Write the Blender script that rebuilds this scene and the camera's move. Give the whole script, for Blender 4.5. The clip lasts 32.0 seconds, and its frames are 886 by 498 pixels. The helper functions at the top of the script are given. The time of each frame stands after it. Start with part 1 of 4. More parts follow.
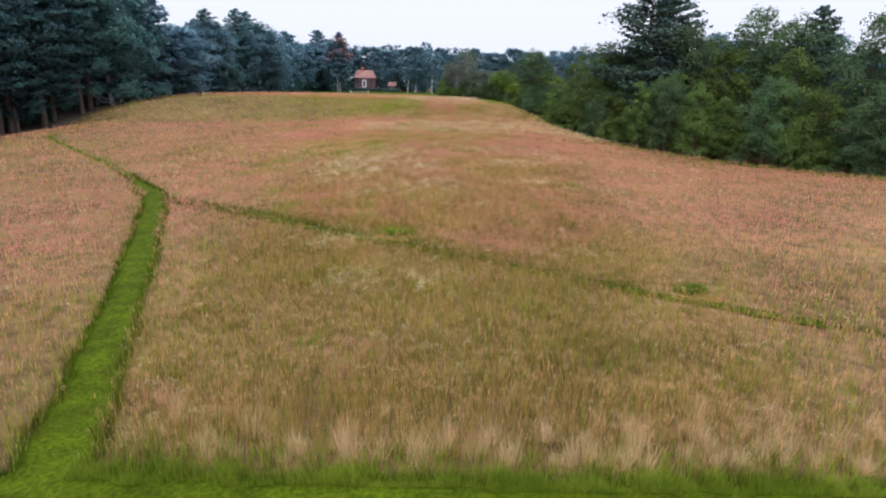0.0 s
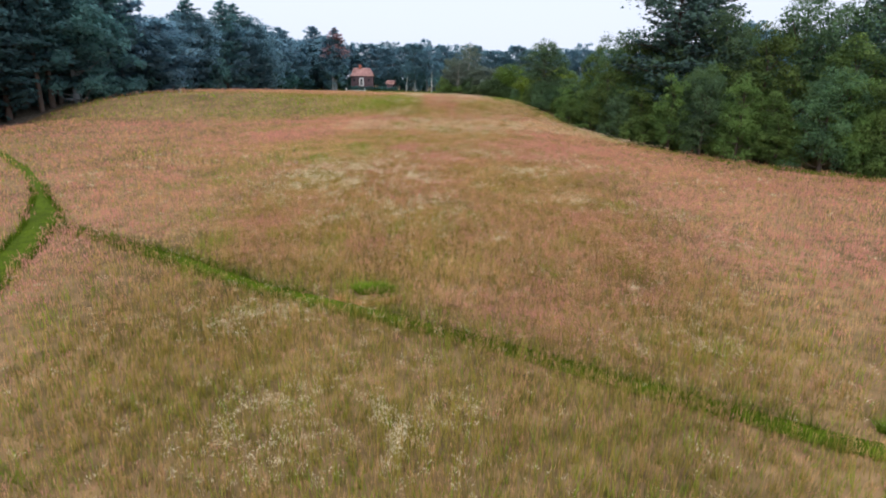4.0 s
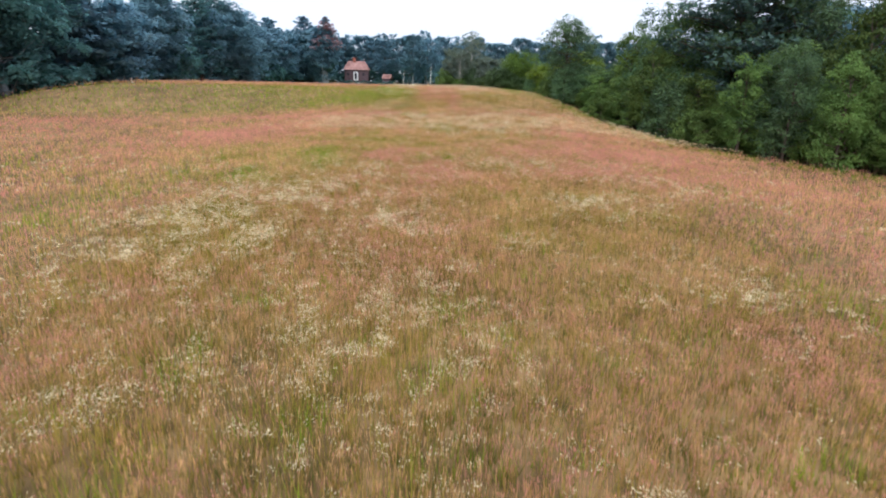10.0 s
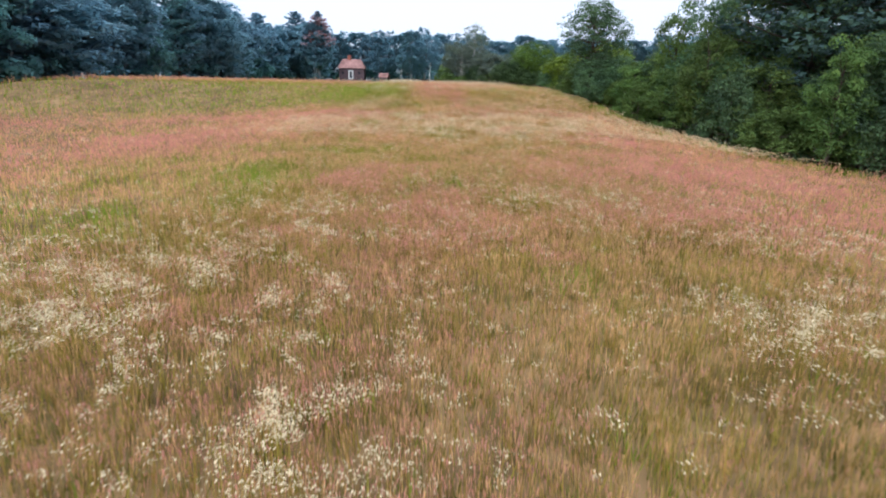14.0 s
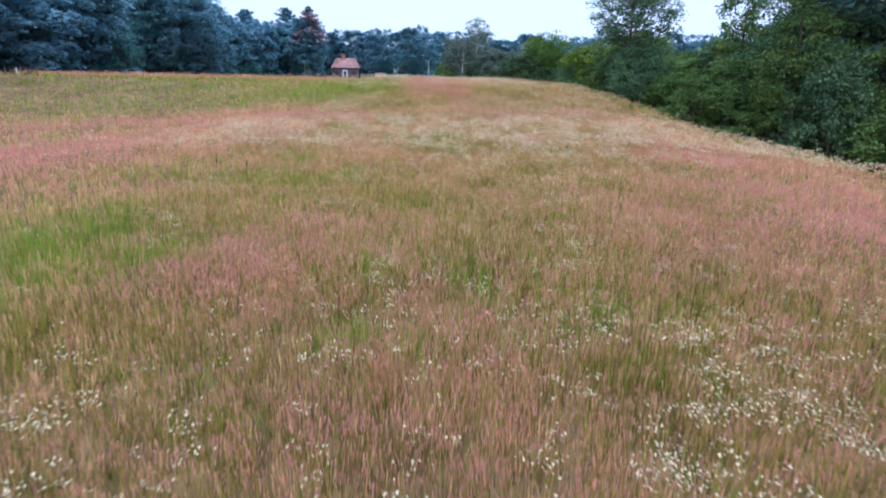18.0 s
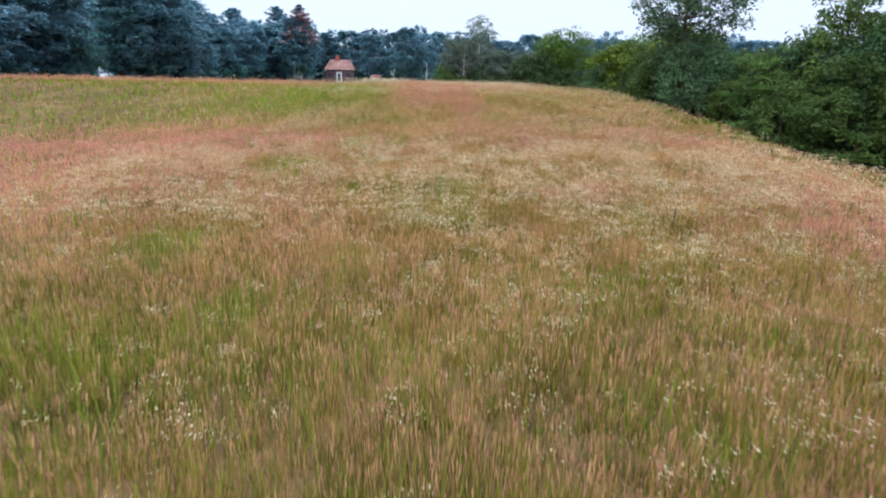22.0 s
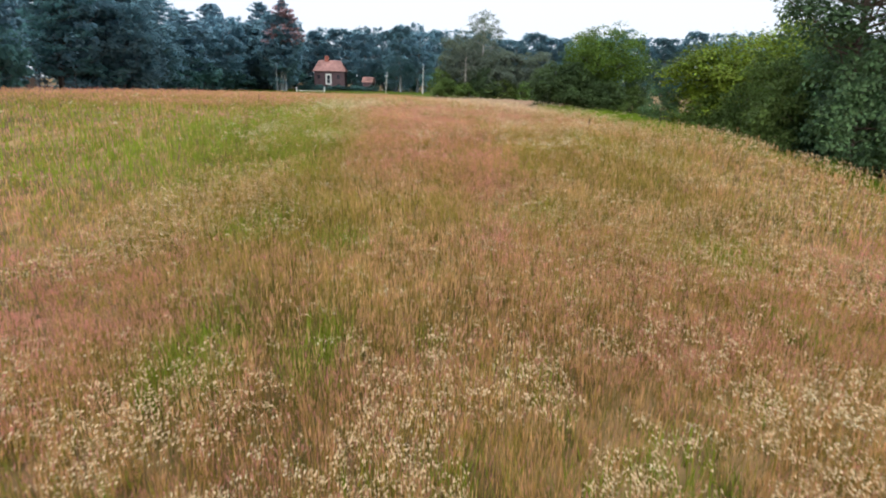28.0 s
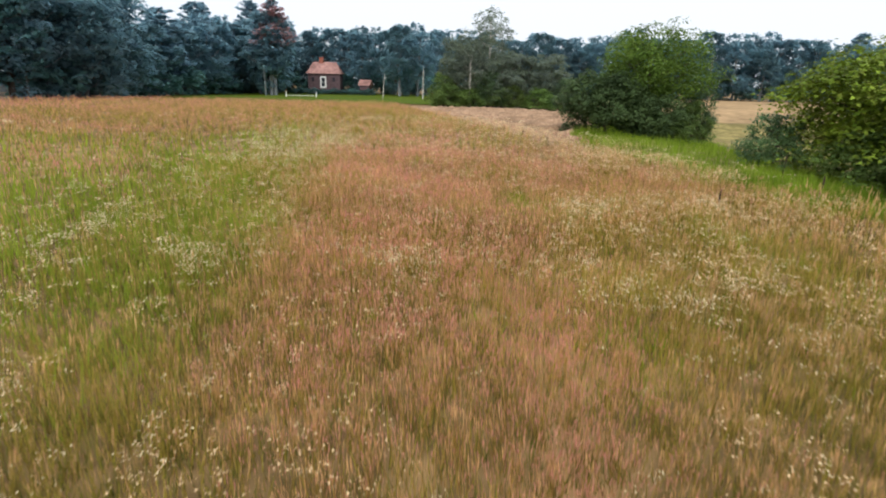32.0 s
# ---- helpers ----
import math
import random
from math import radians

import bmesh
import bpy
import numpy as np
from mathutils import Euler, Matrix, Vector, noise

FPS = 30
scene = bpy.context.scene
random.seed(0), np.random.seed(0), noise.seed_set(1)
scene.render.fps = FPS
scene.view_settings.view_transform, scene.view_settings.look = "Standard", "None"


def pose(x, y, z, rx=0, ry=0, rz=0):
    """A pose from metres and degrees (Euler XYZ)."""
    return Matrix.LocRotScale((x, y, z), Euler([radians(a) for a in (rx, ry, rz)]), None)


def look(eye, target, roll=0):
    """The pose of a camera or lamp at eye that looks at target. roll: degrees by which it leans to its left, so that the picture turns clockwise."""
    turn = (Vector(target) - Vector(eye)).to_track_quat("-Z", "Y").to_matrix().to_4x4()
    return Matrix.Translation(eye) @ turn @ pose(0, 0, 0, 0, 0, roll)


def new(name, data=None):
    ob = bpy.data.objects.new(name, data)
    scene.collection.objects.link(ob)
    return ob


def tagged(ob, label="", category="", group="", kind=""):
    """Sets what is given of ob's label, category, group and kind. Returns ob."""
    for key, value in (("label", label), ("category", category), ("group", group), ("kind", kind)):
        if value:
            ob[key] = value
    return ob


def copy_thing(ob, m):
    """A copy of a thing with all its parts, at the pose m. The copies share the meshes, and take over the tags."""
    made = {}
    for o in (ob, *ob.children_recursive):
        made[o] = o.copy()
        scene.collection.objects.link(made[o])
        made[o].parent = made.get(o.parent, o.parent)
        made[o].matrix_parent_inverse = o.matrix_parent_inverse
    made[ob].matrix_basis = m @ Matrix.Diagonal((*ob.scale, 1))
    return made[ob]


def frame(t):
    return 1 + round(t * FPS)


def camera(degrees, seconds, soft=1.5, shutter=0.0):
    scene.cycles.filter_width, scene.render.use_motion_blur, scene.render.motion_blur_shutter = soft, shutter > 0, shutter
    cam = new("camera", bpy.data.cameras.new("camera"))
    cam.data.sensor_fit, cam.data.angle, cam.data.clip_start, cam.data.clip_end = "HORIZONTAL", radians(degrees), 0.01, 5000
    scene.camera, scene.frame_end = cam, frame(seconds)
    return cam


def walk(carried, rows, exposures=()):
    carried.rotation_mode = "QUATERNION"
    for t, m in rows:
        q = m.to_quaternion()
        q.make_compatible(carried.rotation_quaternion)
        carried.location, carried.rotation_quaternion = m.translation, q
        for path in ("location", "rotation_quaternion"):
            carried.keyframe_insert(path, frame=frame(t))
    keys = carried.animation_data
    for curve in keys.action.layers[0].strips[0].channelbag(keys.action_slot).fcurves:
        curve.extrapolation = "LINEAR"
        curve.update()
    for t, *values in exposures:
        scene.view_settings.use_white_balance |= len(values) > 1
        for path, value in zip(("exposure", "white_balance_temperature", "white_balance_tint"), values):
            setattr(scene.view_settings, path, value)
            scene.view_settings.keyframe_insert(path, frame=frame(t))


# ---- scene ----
cam = camera(74.0, 32.0, soft=2.0, shutter=0.3)
PATH = [
    (0.0, pose(0.000, 0.000, 9.020, 74.36, -1.20, 0.08)),
    (1.0, pose(0.013, 2.785, 8.802, 74.35, -1.20, 0.10)),
    (2.0, pose(0.013, 5.695, 8.557, 74.37, -1.20, 0.13)),
    (3.0, pose(0.019, 8.721, 8.320, 74.39, -1.20, 0.14)),
    (4.0, pose(0.038, 11.751, 8.104, 74.39, -1.20, 0.13)),
    (5.0, pose(0.050, 14.706, 7.930, 74.37, -1.20, 0.12)),
    (6.0, pose(0.052, 17.656, 7.752, 74.34, -1.20, 0.12)),
    (7.0, pose(0.052, 20.666, 7.539, 74.29, -1.20, 0.13)),
    (8.0, pose(0.054, 23.688, 7.310, 74.23, -1.20, 0.13)),
    (9.0, pose(0.058, 26.685, 7.055, 74.18, -1.20, 0.13)),
    (10.0, pose(0.058, 29.836, 6.848, 74.15, -1.20, 0.14)),
    (11.0, pose(0.060, 33.193, 6.654, 74.12, -1.20, 0.14)),
    (12.0, pose(0.024, 36.591, 6.462, 74.13, -1.20, 0.13)),
    (13.0, pose(-0.037, 39.979, 6.264, 74.17, -1.20, 0.11)),
    (14.0, pose(-0.082, 43.486, 6.090, 74.24, -1.20, 0.09)),
    (15.0, pose(-0.114, 46.989, 5.960, 74.29, -1.20, 0.05)),
    (16.0, pose(-0.139, 50.413, 5.817, 74.32, -1.20, 0.01)),
    (17.0, pose(-0.162, 53.761, 5.628, 74.36, -1.20, 0.00)),
    (18.0, pose(-0.156, 56.987, 5.428, 74.43, -1.20, 0.01)),
    (19.0, pose(-0.169, 60.040, 5.226, 74.51, -1.20, 0.03)),
    (20.0, pose(-0.204, 63.078, 5.220, 74.55, -1.20, -0.01)),
    (21.0, pose(-0.226, 66.073, 5.460, 74.59, -1.20, -0.06)),
    (22.0, pose(-0.255, 69.124, 5.799, 74.60, -1.20, -0.09)),
    (23.0, pose(-0.266, 72.187, 6.022, 74.55, -1.20, -0.12)),
    (24.0, pose(-0.267, 75.297, 6.262, 74.51, -1.20, -0.14)),
    (25.0, pose(-0.256, 78.335, 6.534, 74.47, -1.20, -0.16)),
    (26.0, pose(-0.249, 81.399, 6.795, 74.44, -1.20, -0.20)),
    (27.0, pose(-0.242, 84.432, 7.091, 74.42, -1.20, -0.23)),
    (28.0, pose(-0.239, 87.453, 7.385, 74.44, -1.20, -0.24)),
    (29.0, pose(-0.248, 90.518, 7.645, 74.45, -1.20, -0.22)),
    (30.0, pose(-0.248, 93.653, 7.890, 74.45, -1.20, -0.19)),
    (31.0, pose(-0.249, 96.820, 8.139, 74.45, -1.20, -0.15)),
    (32.0, pose(-0.263, 99.999, 8.358, 74.45, -1.20, -0.10)),
]
# the film camera's white balance drifts on the way
BALANCE = [(0, 0.40, 6100, 17), (3, 0.36, 6000, 15), (9, 0.60, 5850, 12), (14, 0.64, 5600, 12), (16.5, 0.60, 5050, 13), (20, 0.58, 4800, 15), (22, 0.52, 5500, 10), (26, 0.45, 6000, 10), (29, 0.60, 6200, 10), (32, 0.52, 6400, 9)]
walk(cam, PATH, BALANCE)

# ---- world and sun ----
world = bpy.data.worlds.new("overcast_sky")
scene.world = world
world.use_nodes = True
wn, wl = world.node_tree.nodes, world.node_tree.links
bg = wn["Background"]
sky = wn.new("ShaderNodeTexSky")
sky.sky_type, sky.sun_disc = "NISHITA", False
sky.sun_elevation, sky.sun_rotation = radians(42), radians(188)
sky.dust_density, sky.air_density = 6.0, 1.0
gain = wn.new("ShaderNodeVectorMath")
gain.operation = "SCALE"
gain.inputs["Scale"].default_value = 0.09
wl.new(sky.outputs[0], gain.inputs[0])
tc = wn.new("ShaderNodeTexCoord")
sep = wn.new("ShaderNodeSeparateXYZ")
wl.new(tc.outputs["Generated"], sep.inputs[0])
veil = wn.new("ShaderNodeValToRGB")
veil.color_ramp.elements[0].color = (0.75, 0.785, 0.845, 1)
veil.color_ramp.elements[1].position = 0.35
veil.color_ramp.elements[1].color = (0.76, 0.80, 0.90, 1)
wl.new(sep.outputs["Z"], veil.inputs[0])
cover = wn.new("ShaderNodeMixRGB")
cover.inputs[0].default_value = 0.88
wl.new(gain.outputs[0], cover.inputs[1])
wl.new(veil.outputs[0], cover.inputs[2])
wl.new(cover.outputs[0], bg.inputs["Color"])
bg.inputs["Strength"].default_value = 1.02

sun = new("sun", bpy.data.lights.new("sun", "SUN"))
sun.data.energy, sun.data.angle, sun.data.color = 1.5, radians(50), (1.0, 0.94, 0.84)
sun.matrix_basis = look((-8, -56, 51), (0, 0, 0))


# ---- materials ----
def material(name, colour, spread=0.25, scale=4.0, rough=0.7, island=0.0, object_spread=0.0, through_light=0.0,
             second=None, bump=0.0, wear_scale=0.0, hue=0.0, haze_sheen=0.0):
    """A surface whose colour varies at two scales, by piece and by thing."""
    mat = bpy.data.materials.new(name)
    mat.use_nodes = True
    nt = mat.node_tree
    nd, lk = nt.nodes, nt.links
    bsdf = nd["Principled BSDF"]
    bsdf.inputs["Roughness"].default_value = rough
    bsdf.inputs["Specular IOR Level"].default_value = 0.12
    # blue-tinted sheen that lays distance haze over foliage
    if haze_sheen:
        bsdf.inputs["Sheen Weight"].default_value, bsdf.inputs["Sheen Roughness"].default_value = haze_sheen, 0.5
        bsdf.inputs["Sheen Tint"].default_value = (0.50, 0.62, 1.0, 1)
    co = nd.new("ShaderNodeNewGeometry")
    n1 = nd.new("ShaderNodeTexNoise")
    n1.inputs["Scale"].default_value, n1.inputs["Detail"].default_value = scale, 6
    lk.new(co.outputs["Position"], n1.inputs["Vector"])
    dark = tuple(c * (1 - spread) for c in colour)
    light = tuple(min(0.9, c * (1 + spread)) for c in (second or colour))
    ramp = nd.new("ShaderNodeMixRGB")
    ramp.inputs[1].default_value, ramp.inputs[2].default_value = (*dark, 1), (*light, 1)
    stretch = nd.new("ShaderNodeMapRange")
    stretch.inputs[1].default_value, stretch.inputs[2].default_value = 0.3, 0.7
    lk.new(n1.outputs["Fac"], stretch.inputs[0])
    lk.new(stretch.outputs[0], ramp.inputs[0])
    out = ramp.outputs[0]
    if wear_scale:
        n2 = nd.new("ShaderNodeTexNoise")
        n2.inputs["Scale"].default_value, n2.inputs["Detail"].default_value = wear_scale, 3
        lk.new(co.outputs["Position"], n2.inputs["Vector"])
        big = nd.new("ShaderNodeMapRange")
        big.inputs[1].default_value, big.inputs[2].default_value = 0.3, 0.7
        big.inputs[3].default_value, big.inputs[4].default_value = 1 - spread, 1 + spread
        lk.new(n2.outputs["Fac"], big.inputs[0])
        mul = nd.new("ShaderNodeVectorMath")
        mul.operation = "SCALE"
        lk.new(out, mul.inputs[0])
        lk.new(big.outputs[0], mul.inputs["Scale"])
        out = mul.outputs[0]
    if island or object_spread or hue:
        hsv = nd.new("ShaderNodeHueSaturation")
        lk.new(out, hsv.inputs["Color"])
        total = None
        for amount, socket in ((island, co.outputs["Random Per Island"]), (object_spread, nd.new("ShaderNodeObjectInfo").outputs["Random"])):
            if not amount:
                continue
            mr = nd.new("ShaderNodeMapRange")
            mr.inputs[3].default_value, mr.inputs[4].default_value = -amount, amount
            lk.new(socket, mr.inputs[0])
            if total is None:
                total = mr.outputs[0]
            else:
                add = nd.new("ShaderNodeMath")
                lk.new(total, add.inputs[0])
                lk.new(mr.outputs[0], add.inputs[1])
                total = add.outputs[0]
        if total is not None:
            one = nd.new("ShaderNodeMath")
            one.inputs[1].default_value = 1.0
            lk.new(total, one.inputs[0])
            lk.new(one.outputs[0], hsv.inputs["Value"])
            if hue:
                hm = nd.new("ShaderNodeMath")
                hm.operation = "MULTIPLY_ADD"
                hm.inputs[1].default_value, hm.inputs[2].default_value = hue, 0.5
                lk.new(total, hm.inputs[0])
                lk.new(hm.outputs[0], hsv.inputs["Hue"])
        out = hsv.outputs[0]
    lk.new(out, bsdf.inputs["Base Color"])
    if bump:
        bp = nd.new("ShaderNodeBump")
        bp.inputs["Strength"].default_value, bp.inputs["Distance"].default_value = bump, 0.03
        lk.new(n1.outputs["Fac"], bp.inputs["Height"])
        lk.new(bp.outputs[0], bsdf.inputs["Normal"])
    if through_light:
        tl = nd.new("ShaderNodeBsdfTranslucent")
        lk.new(out, tl.inputs["Color"])
        mx = nd.new("ShaderNodeMixShader")
        mx.inputs[0].default_value = through_light
        lk.new(bsdf.outputs[0], mx.inputs[1])
        lk.new(tl.outputs[0], mx.inputs[2])
        lk.new(mx.outputs[0], nd["Material Output"].inputs["Surface"])
    return mat


M_SOIL = material("meadow_thatch", (0.185, 0.124, 0.052), 0.35, 1.5, 0.95, second=(0.235, 0.152, 0.068), bump=0.5, wear_scale=0.15)
M_MOWN = material("mown_turf", (0.058, 0.094, 0.002), 0.3, 9.0, 1.0, second=(0.080, 0.114, 0.003), bump=0.7, wear_scale=1.2)
M_TURF = material("turf_blade", (0.068, 0.116, 0.001), 0.3, 0.8, 1.0, island=0.35, through_light=0.45, second=(0.100, 0.145, 0.002))
M_STEM = material("olive_stem", (0.41, 0.265, 0.072), 0.2, 0.5, 0.75, island=0.3, through_light=0.45, second=(0.48, 0.305, 0.090), hue=0.03)
M_STRAW = material("straw_grass", (0.70, 0.412, 0.176), 0.15, 0.35, 0.8, island=0.2, through_light=0.5, second=(0.745, 0.452, 0.210), hue=0.02)
M_RED = material("red_grass", (0.68, 0.302, 0.224), 0.12, 0.4, 0.8, island=0.14, through_light=0.5, second=(0.72, 0.338, 0.254), hue=0.02)
M_GREEN = material("green_grass", (0.335, 0.285, 0.046), 0.2, 0.5, 0.75, island=0.3, through_light=0.55, second=(0.400, 0.325, 0.060), hue=0.03)
M_UNDER = material("undergrowth_grass", (0.150, 0.165, 0.033), 0.25, 0.5, 0.85, island=0.3, through_light=0.5, second=(0.200, 0.205, 0.044), hue=0.03)
M_EDGE = material("edge_grass", (0.054, 0.104, 0.003), 0.25, 0.8, 0.95, island=0.3, through_light=0.35, second=(0.078, 0.128, 0.005))
M_LUSH = material("lush_grass", (0.235, 0.345, 0.025), 0.2, 0.6, 0.7, island=0.25, through_light=0.5, second=(0.295, 0.375, 0.04))
M_VERGE = material("verge_grass", (0.155, 0.262, 0.020), 0.3, 0.5, 0.7, island=0.3, through_light=0.5, second=(0.225, 0.325, 0.030))
M_PALE = material("pale_seed_head", (0.74, 0.55, 0.31), 0.1, 2.0, 0.8, island=0.2, through_light=0.35)
M_WHITE = material("cream_petal", (0.78, 0.66, 0.40), 0.06, 2.0, 0.8, island=0.2, through_light=0.35)
# hedgerow leaves: green with some distance haze mixed in as blue
M_LEAF = material("broad_leaf", (0.080, 0.151, 0.070), 0.35, 0.45, 0.5, island=0.25, object_spread=0.22, through_light=0.45, second=(0.120, 0.194, 0.075), hue=0.05, haze_sheen=0.15)
M_LEAF_LIGHT = material("light_leaf", (0.110, 0.184, 0.054), 0.35, 0.45, 0.5, island=0.25, object_spread=0.28, through_light=0.45, second=(0.155, 0.226, 0.058), hue=0.04)
M_VINE = material("vine_leaf", (0.160, 0.235, 0.026), 0.4, 0.5, 0.5, island=0.5, through_light=0.35, second=(0.225, 0.290, 0.034), hue=0.03)
M_ROUND = material("young_leaf", (0.108, 0.188, 0.034), 0.3, 0.5, 0.5, island=0.25, through_light=0.45, second=(0.148, 0.228, 0.040), hue=0.03)
# grey-green leaf of the birch clump, paled by a haze-blue sheen
M_BIRCH = material("grey_green_leaf", (0.175, 0.222, 0.150), 0.25, 0.3, 0.5, island=0.15, through_light=0.6, second=(0.205, 0.250, 0.155), haze_sheen=0.6)
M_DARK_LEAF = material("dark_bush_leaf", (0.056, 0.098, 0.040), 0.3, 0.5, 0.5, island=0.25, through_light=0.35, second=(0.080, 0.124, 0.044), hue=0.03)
M_NEEDLE = material("pine_needle", (0.062, 0.125, 0.088), 0.3, 0.4, 0.5, island=0.2, object_spread=0.2, through_light=0.4, second=(0.086, 0.152, 0.100), haze_sheen=0.3)
# edge of the woods: haze put into a lighter, bluer colour and strong through_light
M_WOOD_LEAF = material("hazed_woodland_leaf", (0.122, 0.248, 0.228), 0.2, 0.25, 0.5, island=0.08, object_spread=0.22, through_light=0.8, second=(0.146, 0.286, 0.245), hue=0.06, haze_sheen=0.5)
M_WOOD_NEEDLE = material("hazed_woodland_needle", (0.116, 0.232, 0.232), 0.2, 0.3, 0.5, island=0.08, object_spread=0.2, through_light=0.8, second=(0.134, 0.262, 0.248), haze_sheen=0.5)
# far foliage: the blue is distance haze mixed into the base colour
M_HAZED_NEEDLE = material("hazed_needle", (0.205, 0.338, 0.402), 0.10, 0.25, 0.6, island=0.04, object_spread=0.14, through_light=0.88, second=(0.220, 0.358, 0.412), haze_sheen=0.65)
M_HAZED_LEAF = material("hazed_leaf", (0.210, 0.350, 0.395), 0.10, 0.2, 0.6, island=0.04, object_spread=0.2, through_light=0.88, second=(0.230, 0.376, 0.408), hue=0.05, haze_sheen=0.65)
# dead rust needles, paled towards mauve with painted haze
M_RUST = material("hazed_rust_needle", (0.50, 0.33, 0.335), 0.15, 0.4, 0.7, island=0.10, through_light=0.8)
M_FARMEADOW = material("far_meadow_grass", (0.31, 0.205, 0.10), 0.25, 0.6, 0.95, second=(0.36, 0.24, 0.12), bump=0.8, wear_scale=0.06)
M_PASTURE = material("pasture_grass", (0.17, 0.165, 0.040), 0.35, 1.2, 0.95, second=(0.27, 0.205, 0.075), bump=0.8, wear_scale=0.2)
M_STUBBLE = material("hay_stubble", (0.225, 0.132, 0.072), 0.3, 3.0, 0.95, second=(0.275, 0.168, 0.094), bump=0.8, wear_scale=0.3)
M_HAY = material("dry_hay", (0.285, 0.180, 0.108), 0.3, 5.0, 0.95, second=(0.33, 0.215, 0.132), bump=0.9, wear_scale=1.0)
M_BARK = material("grey_brown_bark", (0.10, 0.075, 0.06), 0.35, 6.0, 0.9, bump=0.8, object_spread=0.3)
# bark lifted to a bluish grey in place of haze
M_FAR_BARK = material("hazed_bark", (0.20, 0.215, 0.22), 0.3, 3.0, 0.9, bump=0.6, object_spread=0.2)
M_PALE_BARK = material("pale_bark", (0.55, 0.53, 0.48), 0.3, 5.0, 0.8, bump=0.4)
M_ROOF = material("red_roof", (0.34, 0.19, 0.165), 0.25, 1.2, 0.8, wear_scale=0.3)
M_LITTER = material("leaf_litter", (0.125, 0.100, 0.072), 0.4, 2.0, 0.95, second=(0.155, 0.125, 0.09), bump=0.6, wear_scale=0.3)
# dark red wall, greyed to put distance haze into its colour
M_WALL = material("hazed_red_clapboard", (0.115, 0.078, 0.085), 0.25, 2.0, 0.8)
M_BRICK = material("chimney_brick", (0.30, 0.11, 0.08), 0.3, 3.0, 0.85)
M_PAINT = material("white_paint", (0.78, 0.78, 0.76), 0.06, 2.0, 0.5)
M_GLASS = material("dark_pane", (0.03, 0.035, 0.045), 0.1, 1.0, 0.08)
M_STALK = material("dry_brown_stalk", (0.07, 0.05, 0.035), 0.3, 20.0, 0.9)


# ---- mesh helpers ----
def mesh_of(name, verts, faces, mat, smooth=False):
    """A mesh from an array of points and an array of faces that all have the same number of corners."""
    me = bpy.data.meshes.new(name)
    verts, faces = np.asarray(verts, np.float32), np.asarray(faces, np.int32)
    n, k = faces.shape
    me.vertices.add(len(verts))
    me.vertices.foreach_set("co", verts.ravel())
    me.loops.add(n * k)
    me.loops.foreach_set("vertex_index", faces.ravel())
    me.polygons.add(n)
    me.polygons.foreach_set("loop_start", np.arange(n, dtype=np.int32) * k)
    if smooth:
        me.polygons.foreach_set("use_smooth", np.ones(n, bool))
    me.update(calc_edges=True)
    me.materials.append(mat)
    return me


def child(name, me, parent, label=""):
    ob = new(name, me)
    ob.parent = parent
    return tagged(ob, label) if label else ob


def part(name, bm, mat, parent, label=""):
    me = bpy.data.meshes.new(name)
    bm.to_mesh(me)
    bm.free()
    me.materials.append(mat)
    return child(name, me, parent, label)


def box(bm, lo, hi, bevel=0.0):
    got = bmesh.ops.create_cube(bm, size=1.0)["verts"]
    for v in got:
        v.co = Vector([lo[i] + (v.co[i] + 0.5) * (hi[i] - lo[i]) for i in range(3)])
    if bevel:
        edges = list({e for v in got for e in v.link_edges})
        bmesh.ops.bevel(bm, geom=edges, offset=bevel, segments=1, affect="EDGES")
    return bm


def tube(points, radii, sides=7):
    """Points and quads of a tapered, bent tube."""
    points = np.asarray(points, float)
    verts, faces = [], []
    for i, p in enumerate(points):
        d = points[min(i + 1, len(points) - 1)] - points[max(i - 1, 0)]
        d /= np.linalg.norm(d) + 1e-9
        a = np.cross(d, (0.31, 0.95, 0.05))
        a /= np.linalg.norm(a)
        b = np.cross(d, a)
        for k in range(sides):
            w = 2 * math.pi * k / sides
            verts.append(p + radii[i] * (a * math.cos(w) + b * math.sin(w)))
    for i in range(len(points) - 1):
        for k in range(sides):
            q = (k + 1) % sides
            faces.append((i * sides + k, i * sides + q, (i + 1) * sides + q, (i + 1) * sides + k))
    return np.array(verts), np.array(faces)


def join(pieces):
    vs, fs, n = [], [], 0
    for v, f in pieces:
        vs.append(v)
        fs.append(f + n)
        n += len(v)
    return np.concatenate(vs), np.concatenate(fs)


# ---- the lie of the land ----
def sstep(a, b, v):
    t = np.clip((v - a) / (b - a), 0, 1)
    return t * t * (3 - 2 * t)


RISE_Y = [-400, -30, 0, 25, 31, 40, 60, 80, 90, 100, 106, 112, 120, 135, 160, 190, 250, 400, 3000]
RISE_Z = [0, .2, .4, .8, 1.15, 1.5, 1.8, 2.1, 2.6, 3.3, 4.4, 5.2, 5.5, 5.6, 5.3, 5.0, 4.8, 4.8, 4.8]


def spine(y):
    return sum(w * np.interp(y + o, RISE_Y, RISE_Z) for o, w in ((-4, .1), (-2, .2), (0, .4), (2, .2), (4, .1)))


